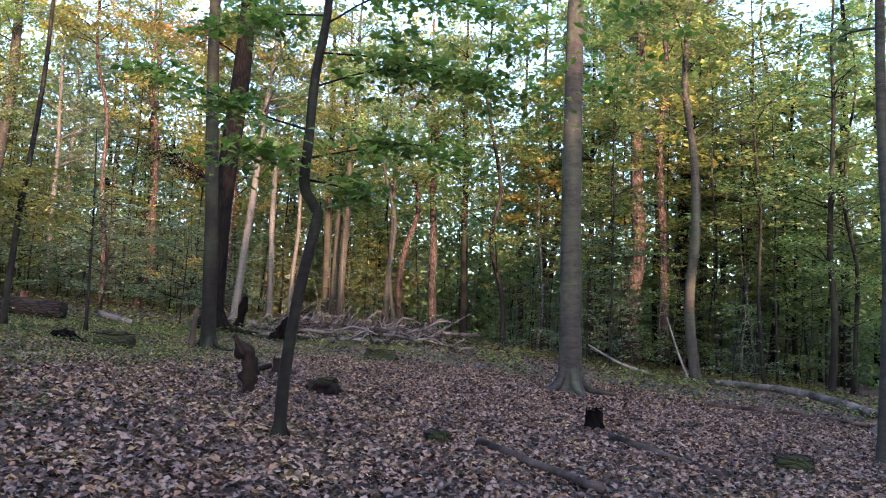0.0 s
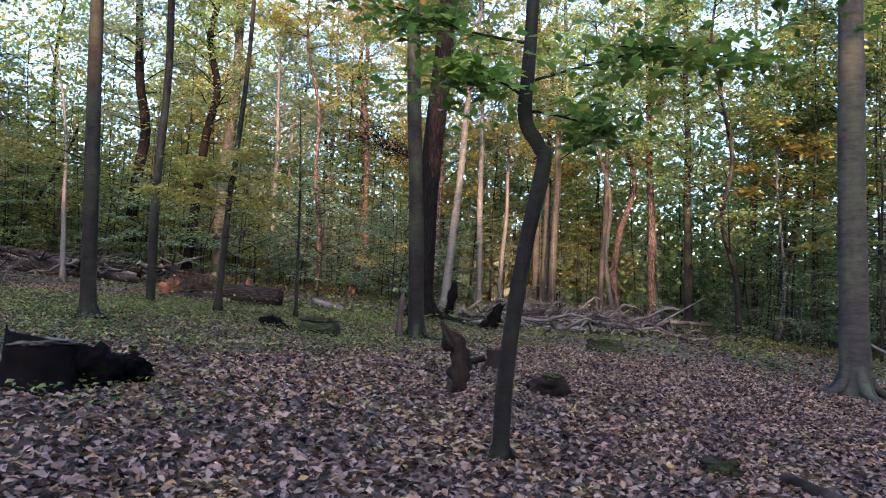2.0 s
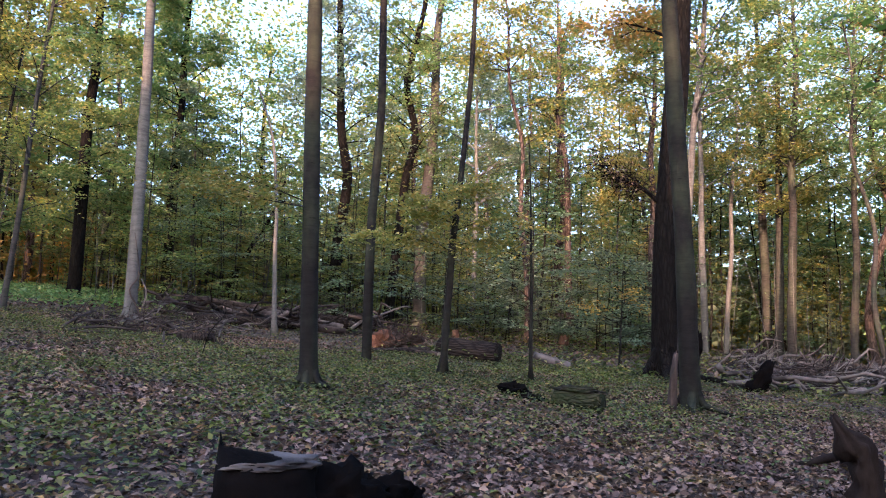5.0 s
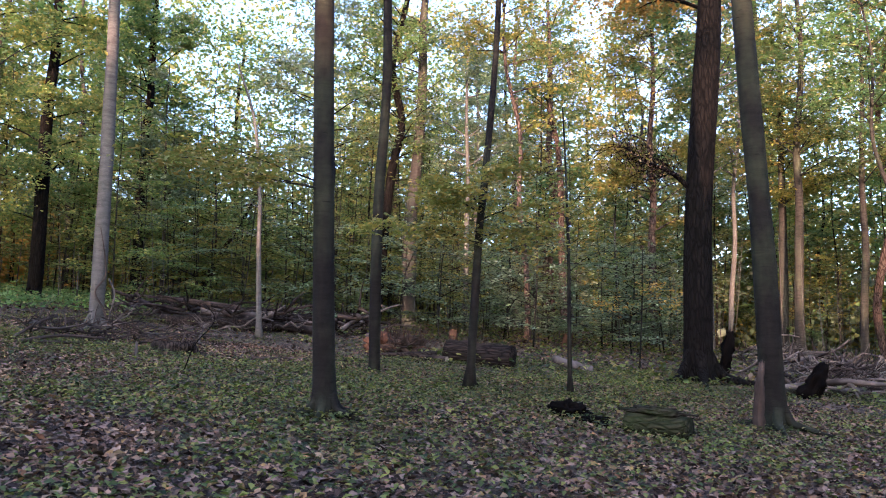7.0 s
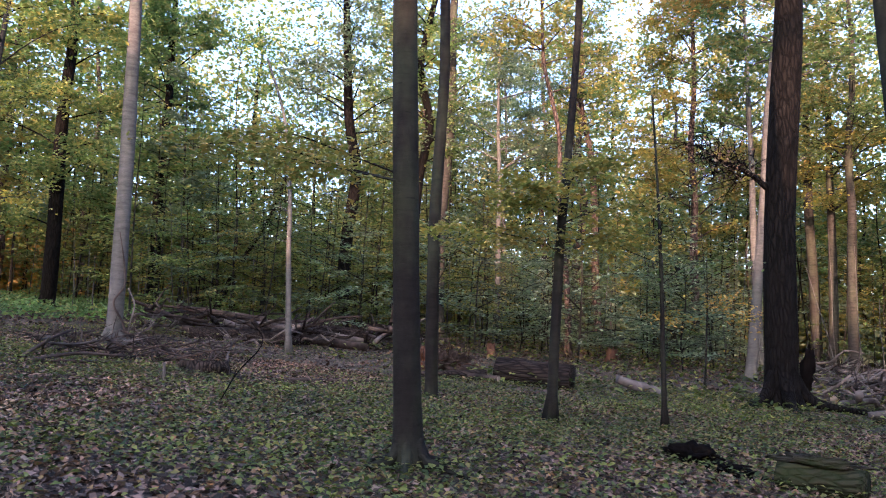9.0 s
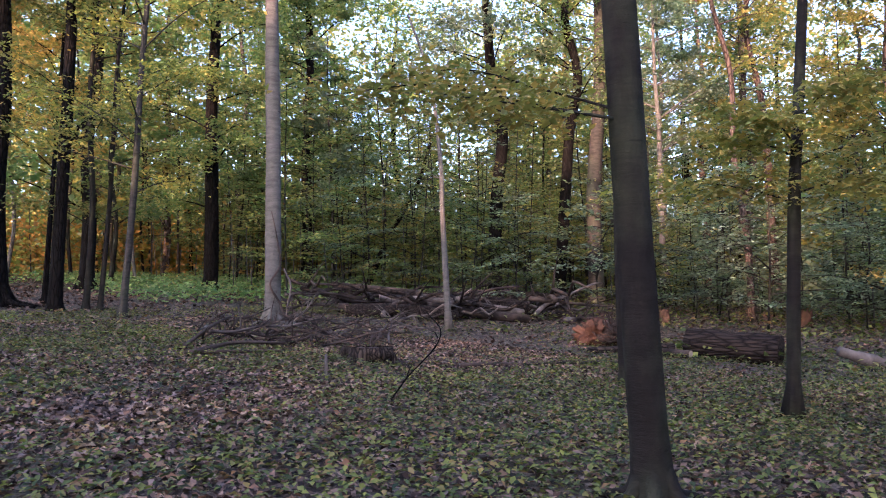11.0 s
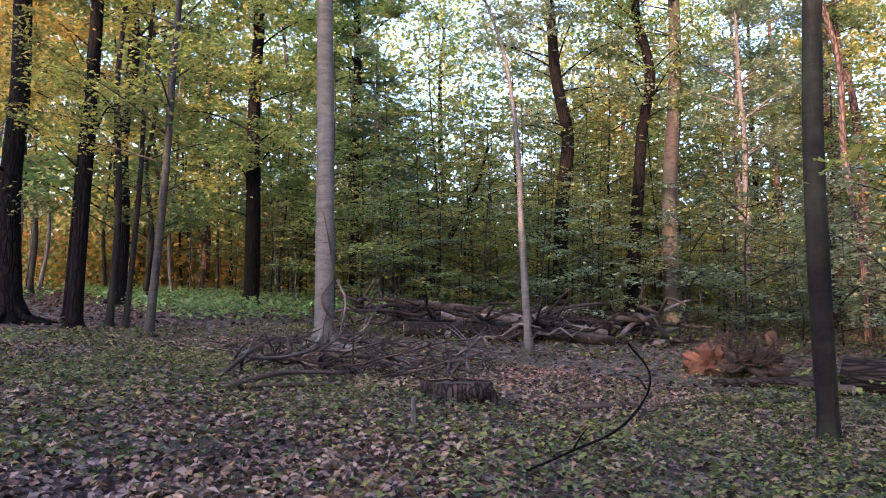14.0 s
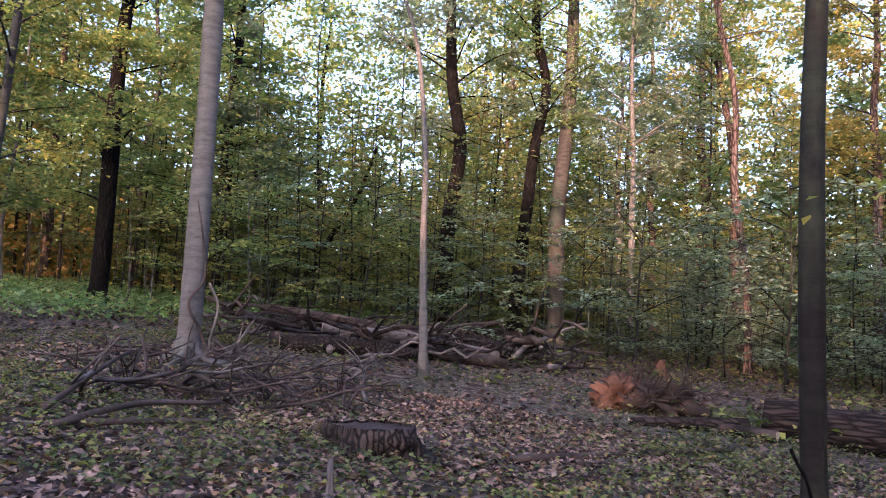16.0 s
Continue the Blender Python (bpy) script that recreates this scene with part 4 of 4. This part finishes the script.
stump(-12.4, 33.8, 0.20, 0.42, SUN_ORANGE, "small decaying stump tinted sun-orange", 7, 0.15, SUN_ORANGE)
stump(-15.7, 30.5, 0.14, 0.35, SUN_ORANGE, "small decaying stump tinted sun-orange in the undergrowth", 8, 0.15, SUN_ORANGE)

# dark hollow stump close to the walk
ob = thing("rotten_stump", -4.63, 7.72, "black rotting stump with a spiked rim and fallen leaves on top", "stump", turn=62)
line = [Vector((-0.16, 0, -0.08 + 0.44 * i / 7)) for i in range(8)]
v, f = tube(line, (0.33, 0.26), 30, 0.3, flare=0.14, seed=2.2, lobes=3)
for k in range(30):
    spike = 0.20 * math.exp(-(min(k, 30 - k) / 1.5) ** 2) + 0.05 * noise.noise((k * 0.9, 0, 1))
    v[len(v) - 30 + k].z += spike
part("body", mesh_of("body", v, f, ROTTEN), ob)
part("rotted_side", lump_mesh("rotted_side", 0.34, 0.24, 0.24, ROTTEN, 8.0, 0.6), ob).location = (0.32, 0.02, 0.08)
part("root", lump_mesh("root", 0.22, 0.10, 0.16, ROTTEN, 11.0, 0.6), ob).location = (0.60, -0.02, 0.10)
# Light on the top is put in as paler wood than the body.
part("top_face", lump_mesh("top_face", 0.27, 0.24, 0.035, DEAD, 4.0, 0.3), ob, "flat rotten top coloured grey as lit from above").location = (-0.14, 0, 0.385)

# broken stems
snag([(-1.79, 10.93, land(-1.79, 10.93)), (-1.76, 10.94, 0.62), (-1.77, 10.94, 0.86), (-1.87, 10.90, 0.98), (-1.97, 10.86, 1.14)], 0.098, 0.024, DAMPWOOD, "crooked hollow broken stump bending over", "broken_stump", 1)
snag([up(-5.97, 26.28), (-5.86, 26.33, 1.5), (-5.77, 26.38, 2.05)], 0.13, 0.08, ROTTEN, "dark broken stem beside the oak", seed=2)
snag([up(-4.40, 16.50), (-4.37, 16.50, 1.1), (-4.33, 16.53, 1.56)], 0.055, 0.03, BROWN, "thin grey broken stem beside a beech", seed=3)
snag([up(-3.96, 23.19), (-3.80, 23.28, 1.1), (-3.66, 23.36, 1.36)], 0.17, 0.09, ROTTEN, "dark leaning broken stump in the brushwood", seed=4)
snag([up(-13.54, 14.42), (-13.54, 14.42, land(-13.54, 14.42) + 0.28)], 0.018, 0.012, DEAD, "short pale upright stick", seed=5)

# root plate of a fallen tree
ob = thing("root_plate", -14.2, 24.0, "upturned root plate with earth and roots, sun-orange on one side", "root plate")
part("soil", lump_mesh("soil", 0.60, 0.32, 0.30, SOIL, 2.0, 0.9), ob).location = (0.15, 0.05, 0.16)
# Left lump wears the low sun's orange as its own colour.
part("sunlit_side", lump_mesh("sunlit_side", 0.34, 0.22, 0.28, SUN_ORANGE, 6.0, 1.0), ob, "lump coloured sun-orange beside the roots").location = (-0.55, -0.22, 0.25)
rnd = np.random.RandomState(4)
root = [stick_mesh(300 + i, 0.8, 0.026, BROWN if i < 3 else SUN_ORANGE, 4) for i in range(4)]
for i in range(80):
    p = part("root", root[i % 4], ob)
    p.matrix_basis = pose(rnd.uniform(-0.6, 0.75), rnd.uniform(-0.35, 0.2), rnd.uniform(0.15, 0.4), rnd.uniform(0, 360), rnd.uniform(-75, 15), rnd.uniform(150, 400))
    p.scale = [rnd.uniform(0.4, 0.95)] * 3

# fallen boughs and poles
log("fallen_bough", up(10.4, 26.4, 0.12), up(12.45, 19.6, 0.10), 0.10, 0.13, DEAD, "long fallen bough, dark to bleached grey", cut=False, mid=(0.75, 0.6, 0.1), seed=6)
log("fallen_bough", up(7.4, 17.9, 0.04), up(10.6, 16.8, 0.05), 0.06, 0.05, BROWN, "thin brown fallen bough in leaves", cut=False, mid=(0.3, 0.3, 0), seed=7)
log("fallen_branch", up(8.75, 27.2, 0.08), (6.5, 27.35, 0.88), 0.08, 0.03, DEADPALE, "bleached fallen branch propped at one end", cut=False, sag=0.12, seed=8)
log("fallen_branch", up(10.0, 26.9, 0.1), (9.43, 27.58, 2.0), 0.05, 0.025, DEADPALE, "bleached branch leaning against a beech", cut=False, sag=0.1, seed=9)
log("fallen_branch", up(1.42, 8.6, 0.05), up(2.42, 6.85, 0.05), 0.055, 0.04, BROWN, "weathered broken branch in leaf litter", cut=False, seed=10)
log("fallen_branch", up(3.35, 10.5, 0.02), up(4.15, 8.6, 0.02), 0.08, 0.05, BROWN, "half-buried brown branch in leaf litter", cut=False, seed=11)
log("pole_log", up(-3.3, 24.6, 0.10), up(0.8, 30.6, 0.14), 0.10, 0.07, DEAD, "long grey pole log across the brushwood", cut=False, seed=12)
log("pole_log", up(-4.6, 22.9, 0.08), up(-1.3, 27.5, 0.10), 0.08, 0.06, MOSSLOG, "long mossy pole log before the brushwood", cut=False, seed=13)
log("mossy_log", up(-5.3, 26.5, 0.1), up(-3.2, 29.0, 0.12), 0.11, 0.09, MOSSLOG, "green mossy log in the brushwood", seed=14)
log("pole_log", up(-3.6, 33.0, 0.3), up(3.2, 36.8, 0.5), 0.13, 0.08, DEAD, "grey trunk lying over the brushwood", cut=False, seed=15)
log("pole_log", (0.3, 30.0, land(0.3, 30.0) + 0.1), (2.6, 33.5, land(2.6, 33.5) + 1.6), 0.04, 0.02, DEAD, "thin grey pole sticking up out of brushwood", cut=False, seed=16)
ob = thing("mossy_lump", 0.95, 8.6, "small mossy decaying wood lump", "dead wood", z=land(0.95, 8.6) + 0.02)
part("lump", lump_mesh("lump", 0.16, 0.12, 0.12, MOSSLOG, 9.0, 0.5), ob)
# arching dead twig
ob = new("dead_twig")
ob.location = up(-12.2, 14.15)
tagged(ob, "bare dark twig arching out of the herbs", "twig")
v, f = tube(smooth_line([Vector((0, 0, -0.02)), Vector((0.42, -0.36, 0.13)), Vector((0.95, -0.80, 0.33)), Vector((1.38, -1.10, 0.50)), Vector((1.52, -1.05, 0.66)), Vector((1.54, -1.02, 0.80)), Vector((1.50, -1.16, 0.95))], 5), (0.009, 0.005), 6, 0.4)
tube(smooth_line([Vector((0.95, -0.80, 0.33)), Vector((1.01, -0.84, 0.40)), Vector((1.09, -0.88, 0.47))], 3), (0.007, 0.003), 5, 0.1, verts=v, faces=f)
tube(smooth_line([Vector((1.53, -1.04, 0.72)), Vector((1.48, -1.02, 0.77)), Vector((1.42, -1.0, 0.78))], 3), (0.006, 0.003), 5, 0.1, verts=v, faces=f)
part("twig", mesh_of("twig", v, f, OAK), ob)

# log pile behind the snapped tree
PILE = [(-22.6, 23.2, 0.10, -18.4, 26.9, 0.12, 0.19, 0.13, BROWN), (-21.8, 22.7, 0.12, -19.6, 25.0, 0.14, 0.20, 0.16, LOGBARK), (-21.9, 24.2, 0.45, -18.9, 27.4, 0.25, 0.14, 0.10, DEAD),
        (-23.0, 24.6, 0.5, -19.9, 27.2, 0.45, 0.10, 0.08, DEAD), (-20.6, 26.6, 0.3, -19.2, 28.1, 0.35, 0.21, 0.20, LOGBARK), (-22.4, 25.6, 0.2, -19.6, 28.5, 0.2, 0.16, 0.13, LOGBARK)]
for i, (x0, y0, h0, x1, y1, h1, r0, r1, m_) in enumerate(PILE):
    log("log", up(x0, y0, h0), up(x1, y1, h1), r0, r1, m_, "grey-brown log in a heap of felled wood", "log pile", sag=-0.08, seed=20 + i)
log("log", up(-23.6, 23.9, 0.75), up(-21.2, 25.3, 0.62), 0.09, 0.12, BROWN, "reddish broken log on top of the heap", seed=30, cut=False)
log("log", up(-22.5, 31.9, 0.26), up(-20.9, 33.1, 0.27), 0.27, 0.24, LOGBARK, "thick sawn log at the back of a wood heap", seed=31, sides=18)
STICKS = [stick_mesh(400 + i, 2.3, 0.027, m_, 5) for i, m_ in enumerate((DEAD, BROWN, BROWN, BROWN, STUMPWOOD, BROWN))]
POLES = [stick_mesh(420 + i, 3.0, 0.078, m_, 2) for i, m_ in enumerate((DEAD, BROWN, STUMPWOOD, LOGBARK))]
brush_pile("brush_pile", "heap of dead branches and cut poles", POLES + STICKS[:3], [(-20.9, 25.4, 1.8, 2.6, 45, 60, 44), (-23.0, 23.0, 1.6, 1.6, 40, 60, 26), (-18.6, 28.2, 1.2, 1.2, 60, 60, 14)], 51, 0.85)
brush_pile("brush_pile", "tangled heap of bare dead branches round a beech", STICKS + STICKS[:2], [(-19.2, 17.9, 1.7, 2.2, 40, 70, 26), (-17.4, 16.8, 1.3, 1.8, 40, 70, 15), (-18.0, 19.6, 1.2, 1.4, 50, 80, 10)], 52, 0.28)
PALE = [stick_mesh(440 + i, 1.9, 0.038, m_, 4) for i, m_ in enumerate((DEAD, BROWN, STUMPWOOD, DEADPALE, DEAD, BROWN))]
brush_pile("brush_pile", "broad heap of grey brushwood and cut branches", PALE + POLES[:1], [(-2.6, 29.5, 3.8, 3.2, 40, 90, 125), (-1.0, 34.0, 4.8, 4.2, 20, 90, 120), (-4.8, 37.0, 3.0, 4.0, 40, 70, 50), (-3.6, 25.6, 2.0, 2.0, 50, 60, 34)], 53, 0.6)
log("fallen_branch", up(-16.9, 14.5, 0.04), up(-18.3, 16.4, 0.42), 0.032, 0.02, BROWN, "crooked dark branch propped on a heap", cut=False, mid=(0.15, 0, 0.1), seed=40)
log("fallen_branch", up(-16.3, 14.2, 0.05), up(-16.5, 16.2, 0.14), 0.036, 0.022, BROWN, "forked brown branch lying in leaves", cut=False, mid=(-0.1, 0, 0.08), seed=41)
log("fallen_branch", up(-16.4, 14.5, 0.05), up(-15.9, 15.7, 0.08), 0.034, 0.02, BROWN, "short grey branch lying in leaves", cut=False, seed=42)
log("fallen_branch", up(-13.6, 17.2, 0.04), up(-12.2, 20.6, 0.05), 0.04, 0.03, BROWN, "thin brown pole lying in the leaves", cut=False, seed=43)


# ---- young trees close to the walk ----
def near_tree(name, base, pts, r0, r1, bark, boughs, leaves, label, leaf, count, radius, seed, extra=(), flare=0.05, flat=0.2):
    """A slim tree with given stem points and boughs, each bough a part with leaves on a separate crown."""
    rnd = np.random.RandomState(seed)
    ob = thing(name, base[0], base[1], label, "tree")
    line = smooth_line([Vector(p) for p in pts], 6)
    line[0] = line[0] - Vector((0, 0, 0.05))
    top = line[-1].z
    rad = [r0 + (r1 - r0) * max(0.0, p.z) / top for p in line]
    v, f = tube(line, rad, 14, 0.14, flare=flare, seed=seed)
    part("trunk", mesh_of("trunk", v, f, bark), ob)
    tips = [Vector(e) for e in extra]
    for bough in boughs:
        q = smooth_line([Vector(p) for p in bough], 4)
        v, f = tube(q, (max(0.008, r1 * 0.4), 0.004), 6, 0.1, seed=seed)
        for i in range(3, len(q) - 1, 2):
            d = Vector((rnd.normal(0, 1), rnd.normal(0, 1), rnd.normal(0.1, 0.3))) * radius * 0.8
            tube([q[i], q[i] + d * 0.5, q[i] + d], (0.006, 0.002), 4, 0, verts=v, faces=f)
            tips.append(q[i] + d * 0.7)
        part("bough", mesh_of("bough", v, f, bark), ob)
        tips += q[len(q) // 2:]
    if count:
        c = sprays(tips, radius, count, rnd, flat, 0.2)
        part("crown", leaf_mesh("crown", c, rnd.uniform(leaf * 0.6, leaf * 1.25, len(c)), leaves, 0.45, rnd, 0.6), ob)
    return ob


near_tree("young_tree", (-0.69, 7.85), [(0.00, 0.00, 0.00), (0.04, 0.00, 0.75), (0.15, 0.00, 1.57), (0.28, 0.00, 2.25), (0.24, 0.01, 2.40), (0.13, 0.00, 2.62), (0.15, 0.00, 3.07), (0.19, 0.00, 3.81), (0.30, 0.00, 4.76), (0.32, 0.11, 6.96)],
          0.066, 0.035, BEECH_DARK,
          [[(0.18, 0.00, 3.69), (0.73, 0.05, 3.89), (1.26, 0.11, 3.98), (1.87, 0.21, 3.92)], [(0.16, 0.00, 2.91), (0.71, -0.11, 3.00), (1.18, -0.11, 3.08), (1.77, 0.11, 3.02)],
           [(0.14, 0.00, 2.68), (0.48, 0.21, 2.65), (0.73, 0.32, 2.53)], [(0.16, 0.00, 3.21), (-0.32, 0.11, 3.37), (-0.86, 0.11, 3.58), (-1.71, 0.00, 3.87)], [(0.21, 0.00, 4.07), (0.96, 0.54, 4.23), (1.82, 0.75, 4.17), (2.68, 0.64, 3.80)],
           [(0.27, 0.00, 4.39), (0.96, -0.32, 4.60), (2.03, -0.21, 4.55)], [(0.27, 0.00, 4.49), (-0.43, 0.32, 4.60), (-1.28, 0.54, 4.49)], [(0.14, 0.00, 2.78), (-0.16, -0.11, 2.94), (-0.43, -0.21, 2.91)]],
          SPRAY, "crooked young tree with a kinked stem and broad green leaves", 0.12, 44, 0.30, 61,
          extra=[(0.6 + 0.33 * i, 0.3 + 0.25 * math.sin(i * 2.1), 4.15 + 0.35 * math.sin(i * 1.3)) for i in range(12)] + [(-0.8 + 0.4 * i, 0.5 + 0.4 * math.sin(i * 1.7), 4.85 + 0.3 * math.sin(i * 2.3)) for i in range(13)])
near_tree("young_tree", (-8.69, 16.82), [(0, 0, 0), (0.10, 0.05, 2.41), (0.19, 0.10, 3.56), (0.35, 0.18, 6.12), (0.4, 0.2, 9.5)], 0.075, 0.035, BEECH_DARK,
          [[(0.10, 0.05, 2.4), (-0.2, -0.1, 2.52), (-0.7, -0.35, 2.65), (-1.5, -0.8, 2.70)], [(0.14, 0.07, 2.9), (-0.2, -0.1, 3.1), (-0.6, -0.3, 3.2)], [(0.14, 0.07, 2.8), (0.6, 0.3, 3.0), (1.25, 0.65, 3.08)],
           [(0.12, 0.06, 2.5), (0.5, 0.3, 2.62), (0.95, 0.5, 2.62)], [(0.18, 0.1, 3.3), (0.5, -0.2, 3.5), (0.9, -0.4, 3.5)], [(0.15, 0.1, 3.0), (0.1, -0.5, 3.2), (0.0, -0.9, 3.2)]],
          YELLOW, "slim young tree with layered yellow-green leaves", 0.10, 80, 0.42, 62, flat=0.05)
near_tree("young_tree", (-7.41, 18.04), [(0, 0, 0), (-0.01, -0.01, 2.09), (-0.05, -0.03, 3.78), (-0.1, -0.05, 5.0)], 0.042, 0.012, BEECH_DARK,
          [[(0.0, 0.0, 2.1), (0.2, 0.1, 2.3), (0.5, 0.26, 2.46), (0.98, 0.5, 2.45)], [(-0.03, 0, 3.0), (-0.4, -0.2, 3.5), (-0.55, -0.3, 3.77)], [(-0.03, 0, 3.1), (0.2, 0.1, 3.5), (0.46, 0.24, 3.8)], [(0, 0, 2.4), (-0.5, -0.25, 2.6), (-0.96, -0.5, 2.75)]],
          GREEN, "thin bare-stemmed sapling with a bowed side branch", 0.08, 7, 0.28, 63)
near_tree("snapped_tree", (-18.1, 22.7), [(0, 0, 0), (-0.10, -0.09, 2.82), (-0.12, -0.11, 4.15), (-0.31, -0.28, 6.4), (-0.72, -0.65, 8.1)], 0.085, 0.03, BEECH_PALE,          [[(-0.13, -0.12, 3.0), (-0.35, -0.3, 3.08), (-0.62, -0.55, 3.2)], [(-0.13, -0.12, 3.85), (-0.28, -0.2, 3.9), (-0.34, -0.3, 4.1)], [(-0.3, -0.28, 6.2), (0.0, 0.1, 6.9), (0.3, 0.3, 7.9)], [(-0.3, -0.28, 6.3), (-0.9, -0.7, 6.8), (-1.5, -1.0, 7.3)]],
          BLUEGREEN, "pale slim snapped tree with short dead side branches", 0.09, 5, 0.4, 64)
near_tree("young_tree", (-8.2, 27.0), [(0, 0, 0), (0.05, 0, 1.0), (0.1, 0, 2.2), (0.1, 0.1, 3.4)], 0.03, 0.01, BEECH_DARK,
          [[(0.05, 0, 1.5), (-0.5, -0.1, 1.8), (-1.2, -0.2, 1.85)], [(0.05, 0, 1.6), (0.6, 0.1, 1.85), (1.2, 0.1, 1.8)], [(0.1, 0, 2.0), (0.4, -0.5, 2.2), (0.7, -0.9, 2.2)]],
          ORANGE, "sapling with level fans of orange leaves", 0.11, 20, 0.42, 65)
# low bough of the slim beech, with layered yellow-green leaves
rnd = np.random.RandomState(66)
ob = thing("beech_bough", -8.57, 12.62, "low leafy bough of turning leaves on a slim beech", "branch", z=land(-8.42, 12.52) + 2.55)
tips = []
for bough in ([(0, 0, 0), (-0.5, -0.4, 0.12), (-1.1, -0.75, 0.3), (-1.9, -1.0, 0.32)], [(0, 0, 0.05), (-0.6, -0.2, 0.3), (-1.2, -0.4, 0.52), (-2.0, -0.5, 0.5)], [(0, 0, 0), (-0.4, -0.6, 0.05), (-0.8, -1.1, 0.1)]):
    q = smooth_line([Vector(p) for p in bough], 4)
    v, f = tube(q, (0.011, 0.003), 6, 0.1)
    part("twig", mesh_of("twig", v, f, BEECH_DARK), ob)
    tips += q[4:]
c = sprays(tips, 0.27, 75, rnd, 0.16, 0.2)
part("leaves", leaf_mesh("leaves", c, rnd.uniform(0.05, 0.10, len(c)), YELLOW, 0.45, rnd), ob)
tree(-19.0, 38.4, 0.14, (0.001, 0.001), 15, BEECH_PALE, BLUEGREEN, "pale slender trunk in the dark thicket", 0.4, 0.7, seed=71)
near_tree("ivy_tree", (-30.1, 31.9), [(0, 0, 0), (0.5, 0.4, 1.6), (1.2, 1.0, 3.4), (1.85, 1.55, 5.0), (2.3, 1.9, 6.8)], 0.16, 0.06, OAK,
          [[(1.2, 1.0, 3.4), (1.8, 1.0, 4.1), (2.5, 1.2, 4.5)], [(0.9, 0.7, 2.6), (0.4, 0.2, 3.4), (0.0, 0.0, 4.2)]], GREEN, "dark leaning ivy-clad trunk in the thicket", 0.15, 22, 0.45, 72,
          extra=[(0.3 + 0.2 * i, 0.25 + 0.17 * i, 1.0 + 0.55 * i) for i in range(9)])
# climbing stem on the pale beech
ob = thing("climbing_stem", -20.0, 18.65, "bare woody climber looping up a pale beech", "vine")
rt = Vector((0.74, 0.67, 0))
fr = Vector((0.55, -0.6, 0))
v, f = tube(smooth_line([rt * 0.42 + Vector((0, 0, -0.03)), rt * 0.24 + fr * 0.1 + Vector((0, 0, 0.5)), rt * 0.02 + fr * 0.16 + Vector((0, 0, 0.95)), rt * 0.22 + fr * 0.1 + Vector((0, 0, 1.35)), rt * 0.16 + Vector((0, 0, 1.9)), rt * 0.02 + Vector((0, 0, 2.6))], 6), (0.03, 0.014), 7, 0.2)
part("stem", mesh_of("stem", v, f, BROWN), ob)
v, f = tube(smooth_line([rt * 0.3 + fr * 0.05 + Vector((0, 0, 1.3)), rt * 0.46 + Vector((0, 0, 0.9)), rt * 0.36 + Vector((0, 0, 0.3)), rt * 0.5 + Vector((0, 0, -0.02))], 5), (0.022, 0.016), 6, 0.2)
part("stem", mesh_of("stem", v, f, DEAD), ob)
# dead twiggy tuft on the old oak's low bough
rnd = np.random.RandomState(91)
q = smooth_line([Vector((0.08, 0.04, 4.4)), Vector((-0.45, -0.25, 4.95)), Vector((-0.95, -0.5, 5.2)), Vector((-1.5, -0.8, 5.6))], 4)
v, f = tube(q, (0.075, 0.02), 8, 0.2)
part("bough", mesh_of("bough", v, f, OAK), old_oak, "crooked dead bough")
v, f = [], []
for i in range(170):
    a = q[rnd.randint(5, len(q))] + Vector(rnd.normal(0, 0.16, 3))
    d = Vector((rnd.normal(-0.25, 0.6), rnd.normal(-0.1, 0.6), rnd.normal(0.1, 0.5))).normalized() * rnd.uniform(0.3, 0.9)
    tube([a, a + d * 0.5 + Vector(rnd.normal(0, 0.05, 3)), a + d], (0.011, 0.003), 3, 0, verts=v, faces=f)
tagged(part("twig_tuft", mesh_of("twig_tuft", v, f, OAK), old_oak, "dense tuft of dark dead twigs"), kind="stuff")
c = sprays(q[5:], 0.42, 40, rnd, 0.5, 0.1)
tagged(part("dry_leaves", leaf_mesh("dry_leaves", c, rnd.uniform(0.06, 0.12, len(c)), LITTER, 0.9, rnd), old_oak, "dry brown leaves"), kind="stuff")
